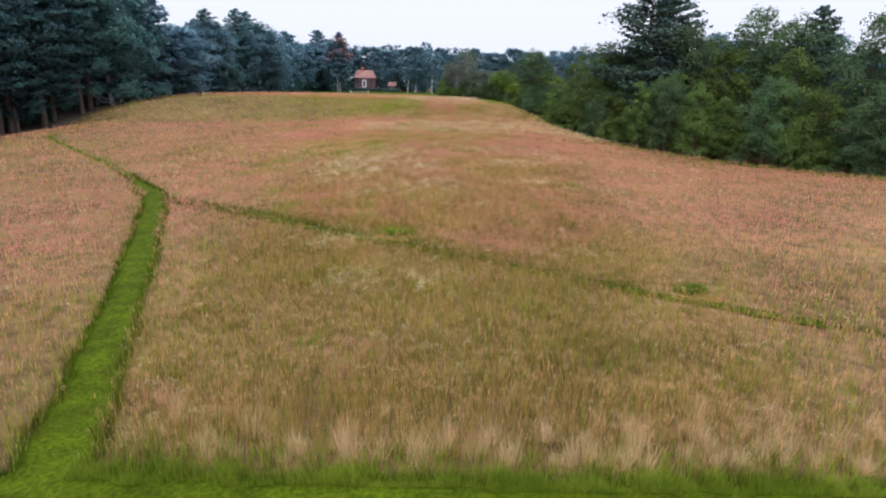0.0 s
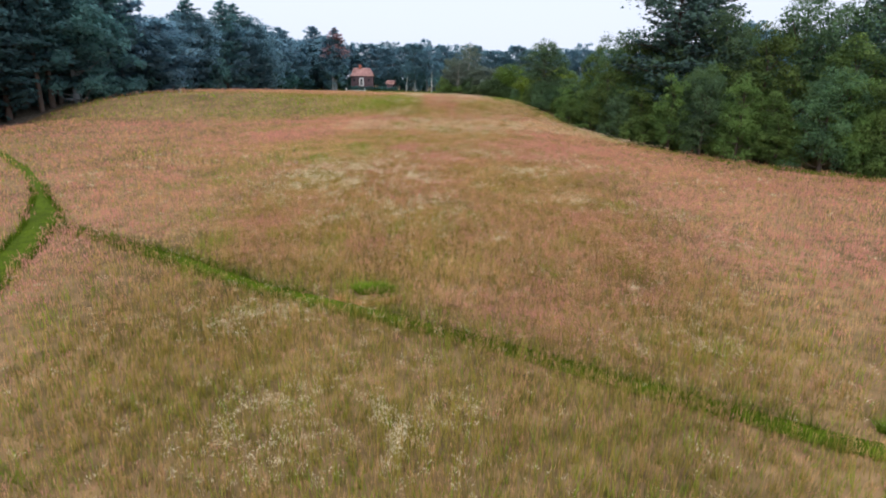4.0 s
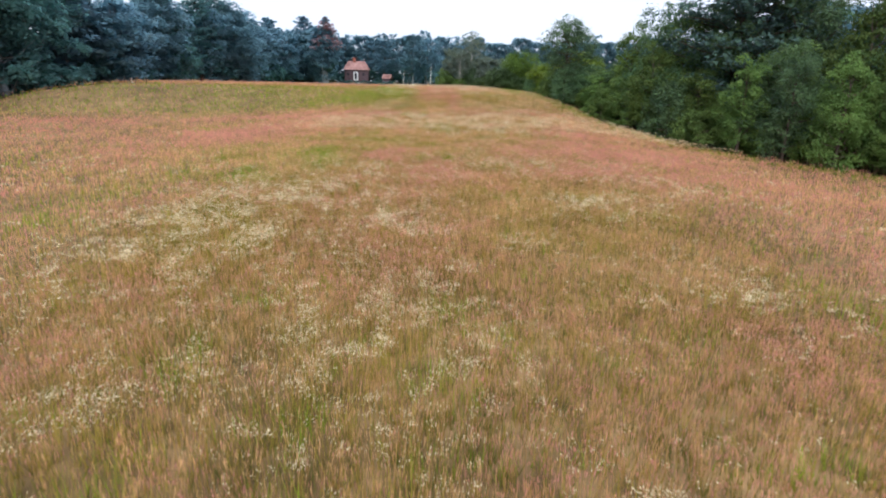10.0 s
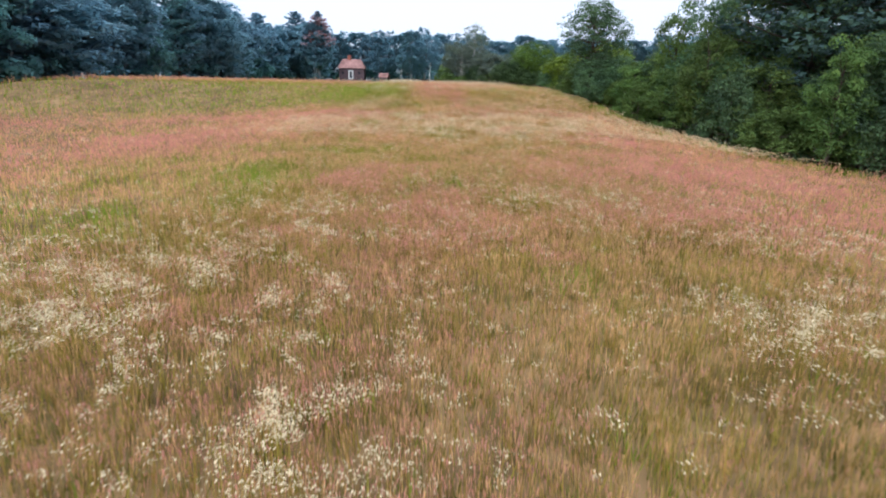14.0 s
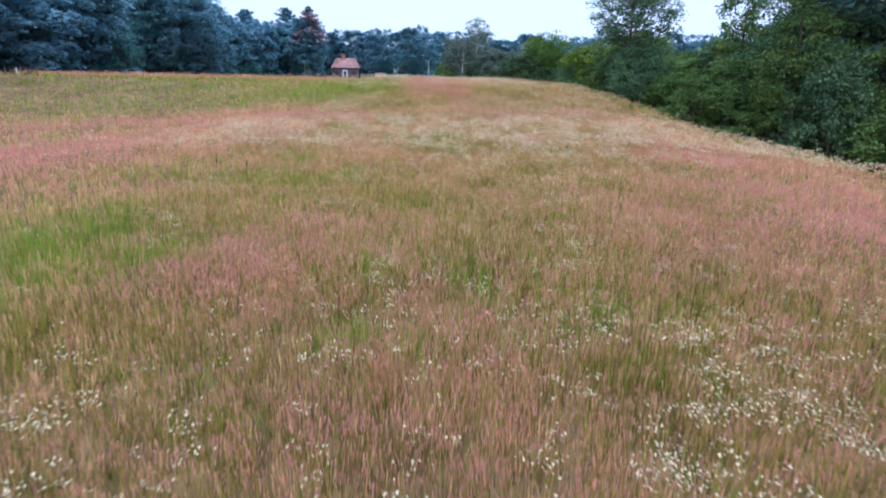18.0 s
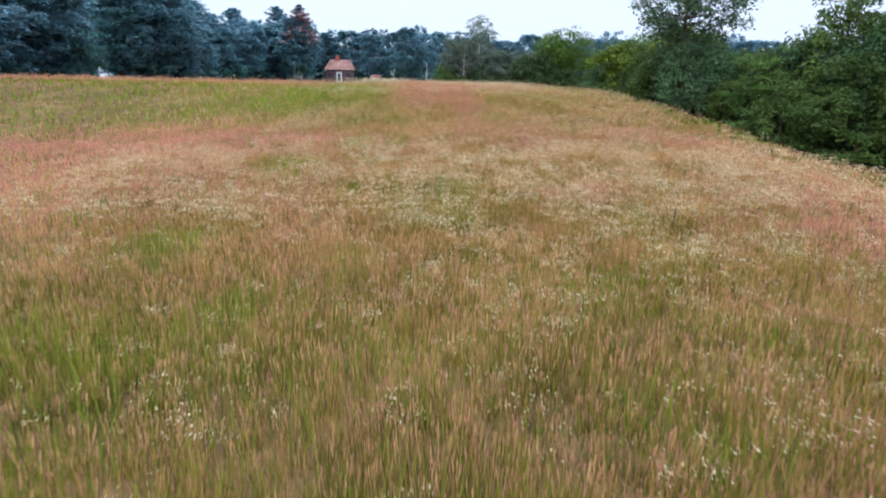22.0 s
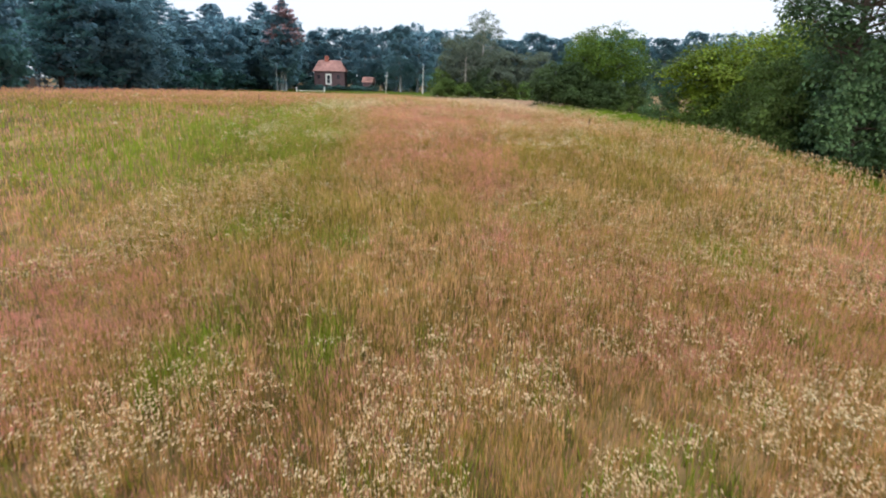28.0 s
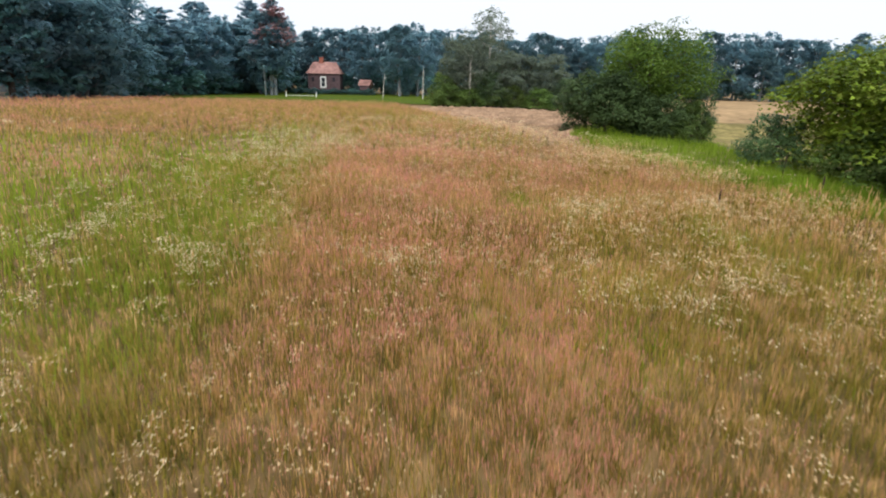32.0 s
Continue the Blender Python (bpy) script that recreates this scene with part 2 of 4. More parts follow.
def land(x, y):
    """The ground's height: a long rise to a crest, falling off to the woods on both sides."""
    x, y = np.asarray(x, float), np.asarray(y, float)
    lag = 10 * (1 - np.exp(-np.maximum(0, -x - 3) / 10)) * sstep(80, 105, y)
    u, l = np.maximum(0, x - 8), np.maximum(0, -x - 8)
    z = spine(y - lag)
    z = z - 2.3 * (1 - np.exp(-(u / 14) ** 2)) * sstep(35, 75, y) * (1 - sstep(150, 230, y))
    z = z - 1.2 * (1 - np.exp(-(l / 14) ** 2)) * (1 - sstep(105, 125, y))
    z = z - 2.5 * sstep(52, 76, -x) * (1 - sstep(160, 240, y))
    return z


def ground_z(x, y):
    return float(land(x, y))


TABLE = np.random.default_rng(5).random((256, 256))


def patchy(x, y, size, seed=0):
    """Smooth noise over the plan, 0 to 1."""
    u, v = np.asarray(x) / size + 37.3 * seed, np.asarray(y) / size + 11.7 * seed
    i, j = np.floor(u).astype(int), np.floor(v).astype(int)
    a, b = u - i, v - j
    a, b = a * a * (3 - 2 * a), b * b * (3 - 2 * b)
    g = lambda p, q: TABLE[p % 256, q % 256]
    return (g(i, j) * (1 - a) + g(i + 1, j) * a) * (1 - b) + (g(i, j + 1) * (1 - a) + g(i + 1, j + 1) * a) * b


def axis(lo, hi, step, far):
    fine = list(np.arange(lo, hi + step / 2, step))
    d, a, b = step, [], []
    while fine[0] - sum(a) > -far:
        d *= 1.25
        a.append(d)
    d = step
    while fine[-1] + sum(b) < far:
        d *= 1.25
        b.append(d)
    left = fine[0] - np.cumsum(a)
    return np.concatenate([left[::-1], fine, fine[-1] + np.cumsum(b)])


gx, gy = axis(-92, 76, 1.6, 2600), axis(-24, 200, 1.6, 2600)
GX, GY = np.meshgrid(gx, gy)
GZ = land(GX, GY) + 0.10 * (patchy(GX, GY, 3.1, 1) - 0.5) * (np.abs(GX) < 90) + 0.05 * (patchy(GX, GY, 1.4, 2) - 0.5) * (np.abs(GX) < 90)
nx, ny = len(gx), len(gy)
quad = (np.arange(ny - 1)[:, None] * nx + np.arange(nx - 1)[None, :]).ravel()
ground = new("ground", mesh_of("ground", np.stack([GX.ravel(), GY.ravel(), GZ.ravel()], 1),
                               np.stack([quad, quad + 1, quad + nx + 1, quad + nx], 1), M_SOIL, True))
tagged(ground, "rising hill of brown meadow soil and thatch", "ground", kind="structure")

# mown ways through the meadow
WAY_MAIN = [(-7.6, -14), (-8.1, 5), (-8.5, 11), (-9.3, 13.8), (-11.0, 18), (-13.1, 23.7), (-15.4, 29.5), (-17.9, 35.8), (-20.5, 41.4), (-26.3, 49.8), (-33.7, 59.3), (-43.3, 69.6), (-51.5, 78.5), (-54.6, 83), (-54.8, 87), (-52, 93), (-50, 98)]
WAY_CROSS = [(-20.5, 41.0), (-13.2, 35.8), (-6.45, 31.1), (-1.65, 28.8), (2.45, 26.6), (5.65, 24.7), (8.55, 23.0), (11.25, 21.7), (14.3, 20.1), (24, 15.2)]
WAY_START = [(-22, 9.6), (0, 9.7), (24, 10.0)]


def way_distance(x, y, way):
    best = np.full(np.shape(x), 1e9)
    for (ax, ay), (bx, by) in zip(way, way[1:]):
        dx, dy = bx - ax, by - ay
        t = np.clip(((x - ax) * dx + (y - ay) * dy) / (dx * dx + dy * dy), 0, 1)
        best = np.minimum(best, np.hypot(x - ax - t * dx, y - ay - t * dy))
    return best


def clear_of_ways(x, y):
    """Metres from the edge of the nearest mown way; below nought on it."""
    wob = 0.22 * (patchy(x, y, 0.7, 3) - 0.5) + 0.25 * (patchy(x, y, 3.0, 4) - 0.5)
    d = np.minimum(way_distance(x, y, WAY_MAIN) - 0.60 + 0.42 * sstep(42, 50, y), way_distance(x, y, WAY_CROSS) - 0.08 - 0.12 * sstep(2, -5, x) + 0.14 * sstep(-8, -13, x) + 0.3 * sstep(9, 12, x))
    d = np.minimum(d, way_distance(x, y, WAY_START) - 1.1)
    d = np.minimum(d, np.hypot((x + 2.3) / 1.4, y - 30.6) - 0.5)
    d = np.minimum(d, np.hypot((x - 10.6) / 1.6, y - 23.1) - 0.5)
    return d + wob


def strip(name, way, half, lift, label):
    pts = []
    for (ax, ay), (bx, by) in zip(way, way[1:]):
        n = max(2, int(math.hypot(bx - ax, by - ay) / 0.7))
        pts += [(ax + (bx - ax) * k / n, ay + (by - ay) * k / n) for k in range(n)]
    pts = np.array(pts + [way[-1]])
    d = np.gradient(pts, axis=0)
    d /= np.linalg.norm(d, axis=1)[:, None]
    cols = []
    for s in np.linspace(-1, 1, 6):
        p = pts + s * half * (1 - 0.55 * sstep(42, 50, pts[:, 1]))[:, None] * np.stack([-d[:, 1], d[:, 0]], 1)
        cols.append(np.column_stack([p, land(p[:, 0], p[:, 1]) + lift]))
    v = np.stack(cols, 1).reshape(-1, 3)
    i = (np.arange(len(pts) - 1)[:, None] * 6 + np.arange(5)[None, :]).ravel()
    ob = new(name, mesh_of(name, v, np.stack([i, i + 6, i + 7, i + 1], 1), M_MOWN, True))
    return tagged(ob, label, "path", kind="structure")


strip("mown_path_main", WAY_MAIN, 0.80, 0.075, "mown green grass path winding through the meadow")
strip("mown_path_cross", WAY_CROSS[:-1], 0.36, 0.080, "narrow mown green grass path across the meadow")
strip("mown_path_start", WAY_START, 1.3, 0.070, "mown green grass strip at the meadow's foot")


# ---- edges of the field ----
EDGE_RIGHT = [(70, 20), (58, 45), (49, 60), (42, 72), (32, 82), (24, 90), (20, 96), (17.8, 101), (16.2, 105.5), (14.2, 110), (12.5, 113.4), (10, 116.2), (8.6, 119), (7.7, 123), (6.9, 128), (7.8, 135), (9.6, 140), (13, 150), (18, 172), (28, 185)]
HEDGE = [(70, 20), (58, 45), (49, 60), (42.3, 72), (32.5, 82), (24.6, 90), (20.6, 96), (18.4, 101), (17.0, 106), (15.8, 111), (15.2, 115), (15.0, 119)]
EDGE_LEFT = [(-84, -20), (-80, 50), (-70, 104), (-66, 130), (-62, 160), (-58, 195), (-50, 215)]


def edge_x(edge, y):
    return np.interp(y, [p[1] for p in edge], [p[0] for p in edge])


def mown_hay(x, y):
    """Where the far corner of the field is cut."""
    return (y > 129) & (x > 5.5 - 0.18 * (y - 129) + 0.8 * (patchy(x, y, 3.0, 51) - 0.5))


def in_field(x, y):
    return ~mown_hay(x, y) & (x < edge_x(EDGE_RIGHT, y) - 0.3) & (x > edge_x(EDGE_LEFT, y) + 1.0) & (y < 206)


# ---- the meadow's plants ----
def spots(x, y, places, grow=1.0, soft=1.5):
    """How much of a patch grows here: places of (x, y, half width, half length)."""
    m = np.zeros(np.shape(x))
    for px, py, a, b in places:
        m = np.maximum(m, np.exp(-(((x - px) / (a * grow)) ** 2 + ((y - py) / (b * grow)) ** 2) ** soft))
    return m


LUSH = [(-4.2, 17.6, .5, .6), (-22.3, 92.6, 2.4, 4.5), (-7.9, 68.8, 1.0, 2.4), (-13.8, 60.8, .9, 1.7), (-10.6, 60.4, 1, 1.5), (-1.4, 64.5, .35, .5), (0.3, 66.6, .4, .6), (2.5, 65.6, .4, .6), (3.2, 65, .5, .5), (-3.5, 68.9, .4, .7),
        (-5.7, 67.9, .7, 1.4), (-15.7, 52.4, 1.6, 2.9), (-5.7, 90.5, 1.2, 2), (-6, 81.3, .8, 1.1), (-4, 96.2, .6, 1.3), (-2.1, 96.1, .45, .8), (-3, 86.7, .3, .6), (-1.7, 87.3, .3, .4), (-3.7, 77.8, .5, .5), (2.8, 93.5, .5, .6)]
LUSH_TOP = [(-14.4, 121, 1.6, 3), (-8.5, 113.9, 1.9, 2.4), (-6.4, 113.6, 1.6, 1.6), (-6.9, 109.5, 1, 1.1), (1.6, 114.8, .4, 1), (-4.6, 113.3, .8, .8), (-14.6, 114, 2.4, 2.8), (-11.1, 115, 2, 3.4), (-8.9, 126, 1.9, 9), (-21.3, 112, 1.6, 2.4), (-15, 118, 2, 5.5), (-2.5, 101, .6, .6), (-5.2, 102.5, .8, .8), (6.4, 100.5, .8, .8), (-12, 109.5, 1.6, 1.6)]
RED_LOW = [(2.7, 28.2, 2.0, 1.7), (3.8, 30.4, .9, .9), (7.0, 30.6, .9, .9), (-2.6, 35.0, .9, .9), (4.5, 35.4, .8, .7), (-8.0, 37.8, 1.1, 1.3), (1.6, 36.9, .5, .5), (6.7, 39.5, .8, .8), (17, 35, 8, 3), (-7.4, 13.6, .6, .6), (-2.6, 14.6, .4, .4), (-26, 30, 6, 7), (-16, 38, 2, 2)]
RED_HIGH = [(-.4, 60.6, 1.3, 2.6), (-.2, 57.6, .8, .8), (.9, 58.6, .6, .6), (-1.2, 60.2, 1.0, 1.3), (-3.3, 67.0, 1.1, 2.7), (-4.0, 66, .9, 1.2), (-2.9, 64.6, .6, .6), (8.6, 62.9, 3.1, 2.5), (-18.6, 81.8, 5.2, 6), (-42, 98, 7, 10), (3.8, 68.6, .9, .7), (3.3, 66.3, .5, .6), (-.4, 65.6, .6, .7), (2.6, 57.1, .5, .5), (9.1, 70.5, 4.8, 4.8), (-9, 97, 3.4, 4.4), (-20, 102, 7, 5), (4.0, 86.3, .9, .9), (4.1, 95.9, .9, .9), (-1.0, 110.6, 2.2, 3.6), (-1.6, 125, 2.6, 10), (1.4, 107.3, .9, 3), (2.7, 122, 1.6, 4.2), (-2.9, 107.6, .6, .4), (1.1, 100.5, .6, .7)]
FLOWER_LOW = [(-7.5, 46.6, 1.8, 3.6), (-24.8, 64.6, 4.6, 4.5), (-1.1, 39.5, 1.4, 1.8), (-3.3, 22.1, .9, 1.0), (-1.1, 21.8, .8, .8), (-5.0, 27.4, .9, .8), (-2.1, 27.2, .4, .6), (10.9, 39, 1.1, 1.1), (12.1, 34.8, .9, .9), (-5, 37.8, 1, 1), (.3, 42.7, .6, 1.1), (6.4, 42, .9, .7), (2.6, 35, .4, .4), (-6, 53, 2.4, 2.6), (-3.2, 58.3, 1.6, 1.8), (-1.4, 48.6, .9, 1.3), (5.9, 52, .8, 1.2), (10, 56.6, 1.5, 2.6), (7.5, 51.1, .7, .8), (-5.3, 46.9, .6, .6), (4, 61.9, 2.2, 2.0), (2.8, 45.9, .5, .5)]
FLOWER_HIGH = [(5.0, 80.5, 5.0, 3.5), (1.5, 76.5, 2.0, 1.2), (4.2, 74.2, 1.8, 1.0), (2.7, 70.8, .5, .8), (3.3, 71.2, .4, .8), (1, 68.5, .8, .5), (4.3, 69.1, .5, .6), (2.2, 67.6, .5, .8), (3.3, 67.2, .3, .5), (1.8, 65.8, .6, .6), (.8, 64.3, .5, .3), (-2.5, 70.1, .7, .4), (-5.5, 67.9, .6, .8), (-5.7, 120, 1.6, 4), (-7.5, 111, 1.3, 1.7), (5.2, 112.2, 1.1, 1.2), (2.7, 112.2, .7, 1), (3.1, 109.5, 1.1, 1.1), (4.7, 107.9, 1.6, 1), (-.6, 109, 1.1, .4), (-4.4, 109.4, .9, .8), (-9.5, 114.5, 1.6, 2)]


def pale_band(x, y):
    return sstep(81, 86, y - 0.12 * x) * (1 - sstep(91, 98, y - 0.12 * x)) * (1 - sstep(9, 16, -x)) * (0.55 + 0.45 * patchy(x, y, 2.2, 9))


def shares(x, y):
    """Shares of straw, red, green and lush grass at a place."""
    red = np.clip(1.1 * (patchy(x, y, 6.5, 11) * 0.65 + patchy(x, y, 2.6, 12) * 0.35 - 0.46), 0, 1) + 0.05
    red = red * (0.75 + 0.5 * patchy(x, y, 0.55, 18)) * (0.45 + 0.55 * sstep(14, 30, y)) + 1.15 * np.maximum(spots(x, y, RED_LOW, 1.1, 1.0), spots(x, y, RED_HIGH, 1.1, 1.0)) * (0.55 + 0.6 * patchy(x, y, 1.1, 60))
    red = red + 0.17 * sstep(4, 14, x) * sstep(26, 40, y) * (1 - sstep(80, 95, y)) + 0.08 * sstep(10, 22, -x)
    red = red * (1 - 0.75 * sstep(98, 103, y) * (1 - sstep(113, 118, y)) * sstep(1.5, 3.5, np.abs(x + 0.3)))
    lush = 2.1 * np.maximum(spots(x, y, LUSH), spots(x, y, LUSH_TOP)) + np.clip(3 * (patchy(x, y, 2.4, 13) - 0.78), 0, 1.2) + 0.6 * np.clip(3 * (patchy(x, y, 0.9, 41) - 0.74), 0, 1) + 0.15 * (1 - sstep(20, 32, y)) + 0.18 * sstep(60, 68, y) * (1 - sstep(77, 83, y)) * (0.3 + 1.4 * patchy(x, y, 0.8, 61))
    lush = lush * (1 - 0.6 * sstep(10, 20, np.abs(x))) + 2.0 * (1 - sstep(11.2, 12.4, y)) + 1.7 * sstep(0.0, 2.2, -3.0 - 0.05 * (y - 108) - x) * sstep(105, 110, y) * (1 - sstep(124, 132, y)) * (0.3 + 0.9 * patchy(x, y, 2.3, 56))
    green = 0.24 + np.clip(2.2 * (patchy(x, y, 3.3, 14) * 0.55 + patchy(x, y, 1.1, 15) * 0.45 - 0.42), 0, 1.2)
    green = green * (0.42 + 0.92 * (1 - sstep(23, 33, y)) * (0.45 + 0.55 * sstep(14, 4, np.abs(x - 1))) * sstep(12, 17, y) + 0.42 * sstep(50, 64, y) * (1 - sstep(76, 81, y)) + (0.4 + 0.6 * sstep(1.0, 3.0, np.abs(x + 0.3))) * sstep(96, 102, y))
    edge = 1 - sstep(0.1, 0.9, clear_of_ways(x, y))
    green, lush = green + 0.5 * edge, lush + 0.6 * edge * (patchy(x, y, 0.6, 16) > 0.45)
    straw = 0.45 * (0.7 + 0.6 * patchy(x, y, 0.8, 19)) + 0.5 * sstep(11.5, 12.5, y) * (1 - sstep(13.5, 16, y))
    green = green * (1.5 - 1.0 * patchy(x, y, 0.65, 20)) * (1 - 0.68 * sstep(8, 20, x)) * (1 - 0.40 * sstep(10, 25, -x))
    total = straw + red + green + lush
    return straw / total, red / total, green / total, lush / total


def scatter(rng, n, y0, y1, core, reach):
    """n places, thickest within core metres of the hill's middle line, thinning outward; with the spacing factor there."""
    y = rng.uniform(y0, y1, n)
    k = rng.uniform(0, 1, n)
    inner = core / (core + core * (1 - core / reach))
    x = np.where(k < inner, k / inner * core, 0)
    q = (k - inner) / (1 - inner)
    out = core / (1 - q * (1 - core / reach))
    x = np.where(k < inner, x, out) * np.where(rng.random(n) < 0.5, -1, 1)
    return x, y, np.maximum(1, np.abs(x) / core)


def tufted(rng, x, y, cell, share=0.6, tight=0.16):
    """Draws a share of the places together into tufts."""
    i, j = np.floor(x / cell).astype(int), np.floor(y / cell).astype(int)
    cx = (i + TABLE[i % 256, j % 256]) * cell
    cy = (j + TABLE[(j + 91) % 256, (i + 37) % 256]) * cell
    t = rng.random(len(x)) < share
    n = len(x)
    return np.where(t, cx + rng.normal(0, tight * cell, n), x), np.where(t, cy + rng.normal(0, tight * cell, n), y)


def blades(rng, x, y, tall, wide, lean):
    """Thin leaning triangles that stand on the ground."""
    n = len(x)
    z = land(x, y) - 0.03
    w = rng.uniform(0, math.pi, n)
    cx, cy = np.cos(w) * wide / 2, np.sin(w) * wide / 2
    a, r = rng.uniform(0, 2 * math.pi, n), tall * lean * rng.uniform(0.2, 1, n)
    v = np.empty((n, 3, 3), np.float32)
    v[:, 0] = np.stack([x - cx, y - cy, z], 1)
    v[:, 1] = np.stack([x + cx, y + cy, z], 1)
    v[:, 2] = np.stack([x + r * np.cos(a), y + r * np.sin(a), z + tall], 1)
    return v


def stuff(name, tris, mat, label, category):
    v = tris.reshape(-1, 3)
    ob = new(name, mesh_of(name, v, np.arange(len(v)).reshape(-1, tris.shape[1]), mat))
    return tagged(ob, label, category, kind="stuff")


def lean_of(rng, x, y, n):
    """Each clump leans its own way, with some stems across it."""
    return 2 * math.pi * patchy(x, y, 1.3, 17) * 1.5 + rng.normal(0, 1.5, n)


def plumes(rng, x, y, tall, wide, lean, heads, length, head_wide, spread):
    """A thin stem each, and feathery heads at its top: two arrays of triangles."""
    n = len(x)
    z = land(x, y) - 0.03
    a, r = lean_of(rng, x, y, n), tall * lean * rng.uniform(0.2, 1, n)
    top = np.stack([x + r * np.cos(a), y + r * np.sin(a), z + tall], 1)
    w = rng.uniform(0, math.pi, n)
    cx, cy = np.cos(w) * wide / 2, np.sin(w) * wide / 2
    stem = np.stack([np.stack([x - cx, y - cy, z], 1), np.stack([x + cx, y + cy, z], 1), top], 1)
    k = n * heads
    tip = np.repeat(top, heads, 0) + rng.normal(0, 1, (k, 3)) * np.repeat(spread, heads)[:, None] * np.array([1, 1, 0.6])
    long = np.repeat(length, heads) * rng.uniform(0.6, 1.3, k)
    foot = tip - long[:, None] * np.stack([0.12 * np.repeat(np.cos(a), heads), 0.12 * np.repeat(np.sin(a), heads), np.ones(k)], 1)
    w = rng.uniform(0, math.pi, k)
    hw = np.repeat(head_wide, heads) * rng.uniform(0.6, 1.4, k)
    side = np.stack([np.cos(w) * hw, np.sin(w) * hw, rng.normal(0, 0.3, k) * long], 1) * 0.5
    return stem, np.stack([foot, tip - side, tip + side], 1)


rng = np.random.default_rng(11)
got = {"stem": [], "straw": [], "red": [], "green": [], "lush": [], "under": []}
for zone, (count, y0, y1, core, reach, base) in enumerate(((224000, 11, 66, 7.5, 78, 1.05), (430000, 53, 124, 6.0, 78, 0.95), (96000, 115, 206, 24, 76, 2.8))):
    x, y, far = scatter(rng, count, y0, y1, core, reach)
    x, y = tufted(rng, x, y, 0.42 * base, 0.5, 0.2)
    free = clear_of_ways(x, y)
    blur = rng.uniform(-6, 6, len(y))
    ok = in_field(x, y) & (free > 0) & (y + blur > (0, 59.5, 120)[zone]) & (y + blur < (59.5, 120, 400)[zone])
    x, y, far, free = x[ok], y[ok], far[ok], free[ok]
    sh = np.cumsum(np.stack(shares(x, y), 1), 1)
    pick = (rng.random(len(x))[:, None] > sh).sum(1).clip(0, 3)
    size = (0.72 + 0.56 * patchy(x, y, 1.9, 21)) * (0.85 + 0.3 * patchy(x, y, 0.6, 22)) * (1 + 0.35 * sstep(11.2, 12.5, y) * (1 - sstep(14, 17, y)))
    wid = base * far ** 0.85
    bold = 1 + 0.45 * sstep(1.0, 2.2, far)
    for k, name in enumerate(("straw", "red", "green", "lush")):
        s = pick == k
        m, X, Y, W = int(s.sum()), x[s], y[s], wid[s]
        if k < 2:
            tall = (0.64, 0.60)[k] * size[s] * rng.uniform(0.55, 1.15, m)
            a, b = plumes(rng, X, Y, tall, 0.009 * W, 0.22, (2, 5)[k], np.full(m, (0.15, 0.085)[k]) * (1 + 0.1 * W) * bold[s], (0.0064, 0.0090)[k] * W * bold[s], (0.035, 0.075)[k] * W ** 0.5)
            got["stem"].append(a[far[s] < 1.4])
            got[name].append(b)
        else:
            tall = (0.56, 0.58)[k - 2] * size[s] * rng.uniform(0.55, 1.15, m)
            got[name].append(blades(rng, X, Y, tall, (0.016, 0.020)[k - 2] * W * rng.uniform(0.7, 1.4, m), 0.4))
    # low undergrowth between the stems
    s = rng.random(len(x)) < 0.80 - 0.70 * sstep(1.0, 2.0, far)
    m = int(s.sum())
    X, Y = x[s] + rng.normal(0, 0.1, m), y[s] + rng.normal(0, 0.1, m)
    ok = clear_of_ways(X, Y) > 0
    got["under"].append(blades(rng, X[ok], Y[ok], rng.uniform(0.16, 0.44, m)[ok] * size[s][ok], 0.017 * wid[s][ok], 0.5))
for name, key, mat, label in (("straw_grass", "straw", M_STRAW, "dry straw-coloured seed heads of tall meadow grass"), ("red_grass", "red", M_RED, "hazy russet-pink seed heads of meadow grass"),
                              ("grass_stems", "stem", M_STEM, "thin olive-brown stems of the tall meadow grass"),
                              ("undergrowth", "under", M_UNDER, "low dark green undergrowth between the grass stems"), ("green_grass", "green", M_GREEN, "olive-green meadow grass among the straw"), ("lush_grass", "lush", M_LUSH, "fresh green grass in patches and along paths")):
    stuff(name, np.concatenate(got[key]), mat, label, "grass")

# thick green growth along the edges of the mown ways
x, y = rng.uniform(-30, 16, 900000), rng.uniform(10, 52, 900000)
free = clear_of_ways(x, y)
hollow = np.minimum(np.hypot((x + 2.3) / 1.3, y - 30.6), np.hypot((x - 10.6) / 1.5, y - 23.1)) < 1.25
ok = (free > 0) & (free < 0.3) & ~hollow & ((x > -21) | (way_distance(x, y, WAY_MAIN) < 1.2))
x, y = x[ok], y[ok]
stuff("edge_grass", blades(rng, x, y, rng.uniform(0.18, 0.55, len(x)), rng.uniform(0.010, 0.022, len(x)), 0.5), M_EDGE, "rank green growth along the mown paths", "grass")

# fresh growth along the mown strip at the meadow's foot, with pale splayed tussocks behind it
x, y = rng.uniform(-9, 14, 60000), 10.75 + 0.75 * rng.beta(1.0, 2.2, 60000)
y += 0.35 * (patchy(x, y, 0.8, 64) - 0.5)
ok = clear_of_ways(x, y) > -0.12
x, y = x[ok], y[ok]
stuff("foot_grass", blades(rng, x, y, rng.uniform(0.10, 0.40, len(x)) * (0.35 + 1.1 * patchy(x, y, 0.4, 65)), rng.uniform(0.012, 0.022, len(x)), 0.6), M_LUSH, "fresh green grass at the foot of the meadow", "grass")
k = 110
cx, cy = rng.uniform(-8, 14, k), 11.6 + 2.4 * rng.beta(1.1, 2.0, k)
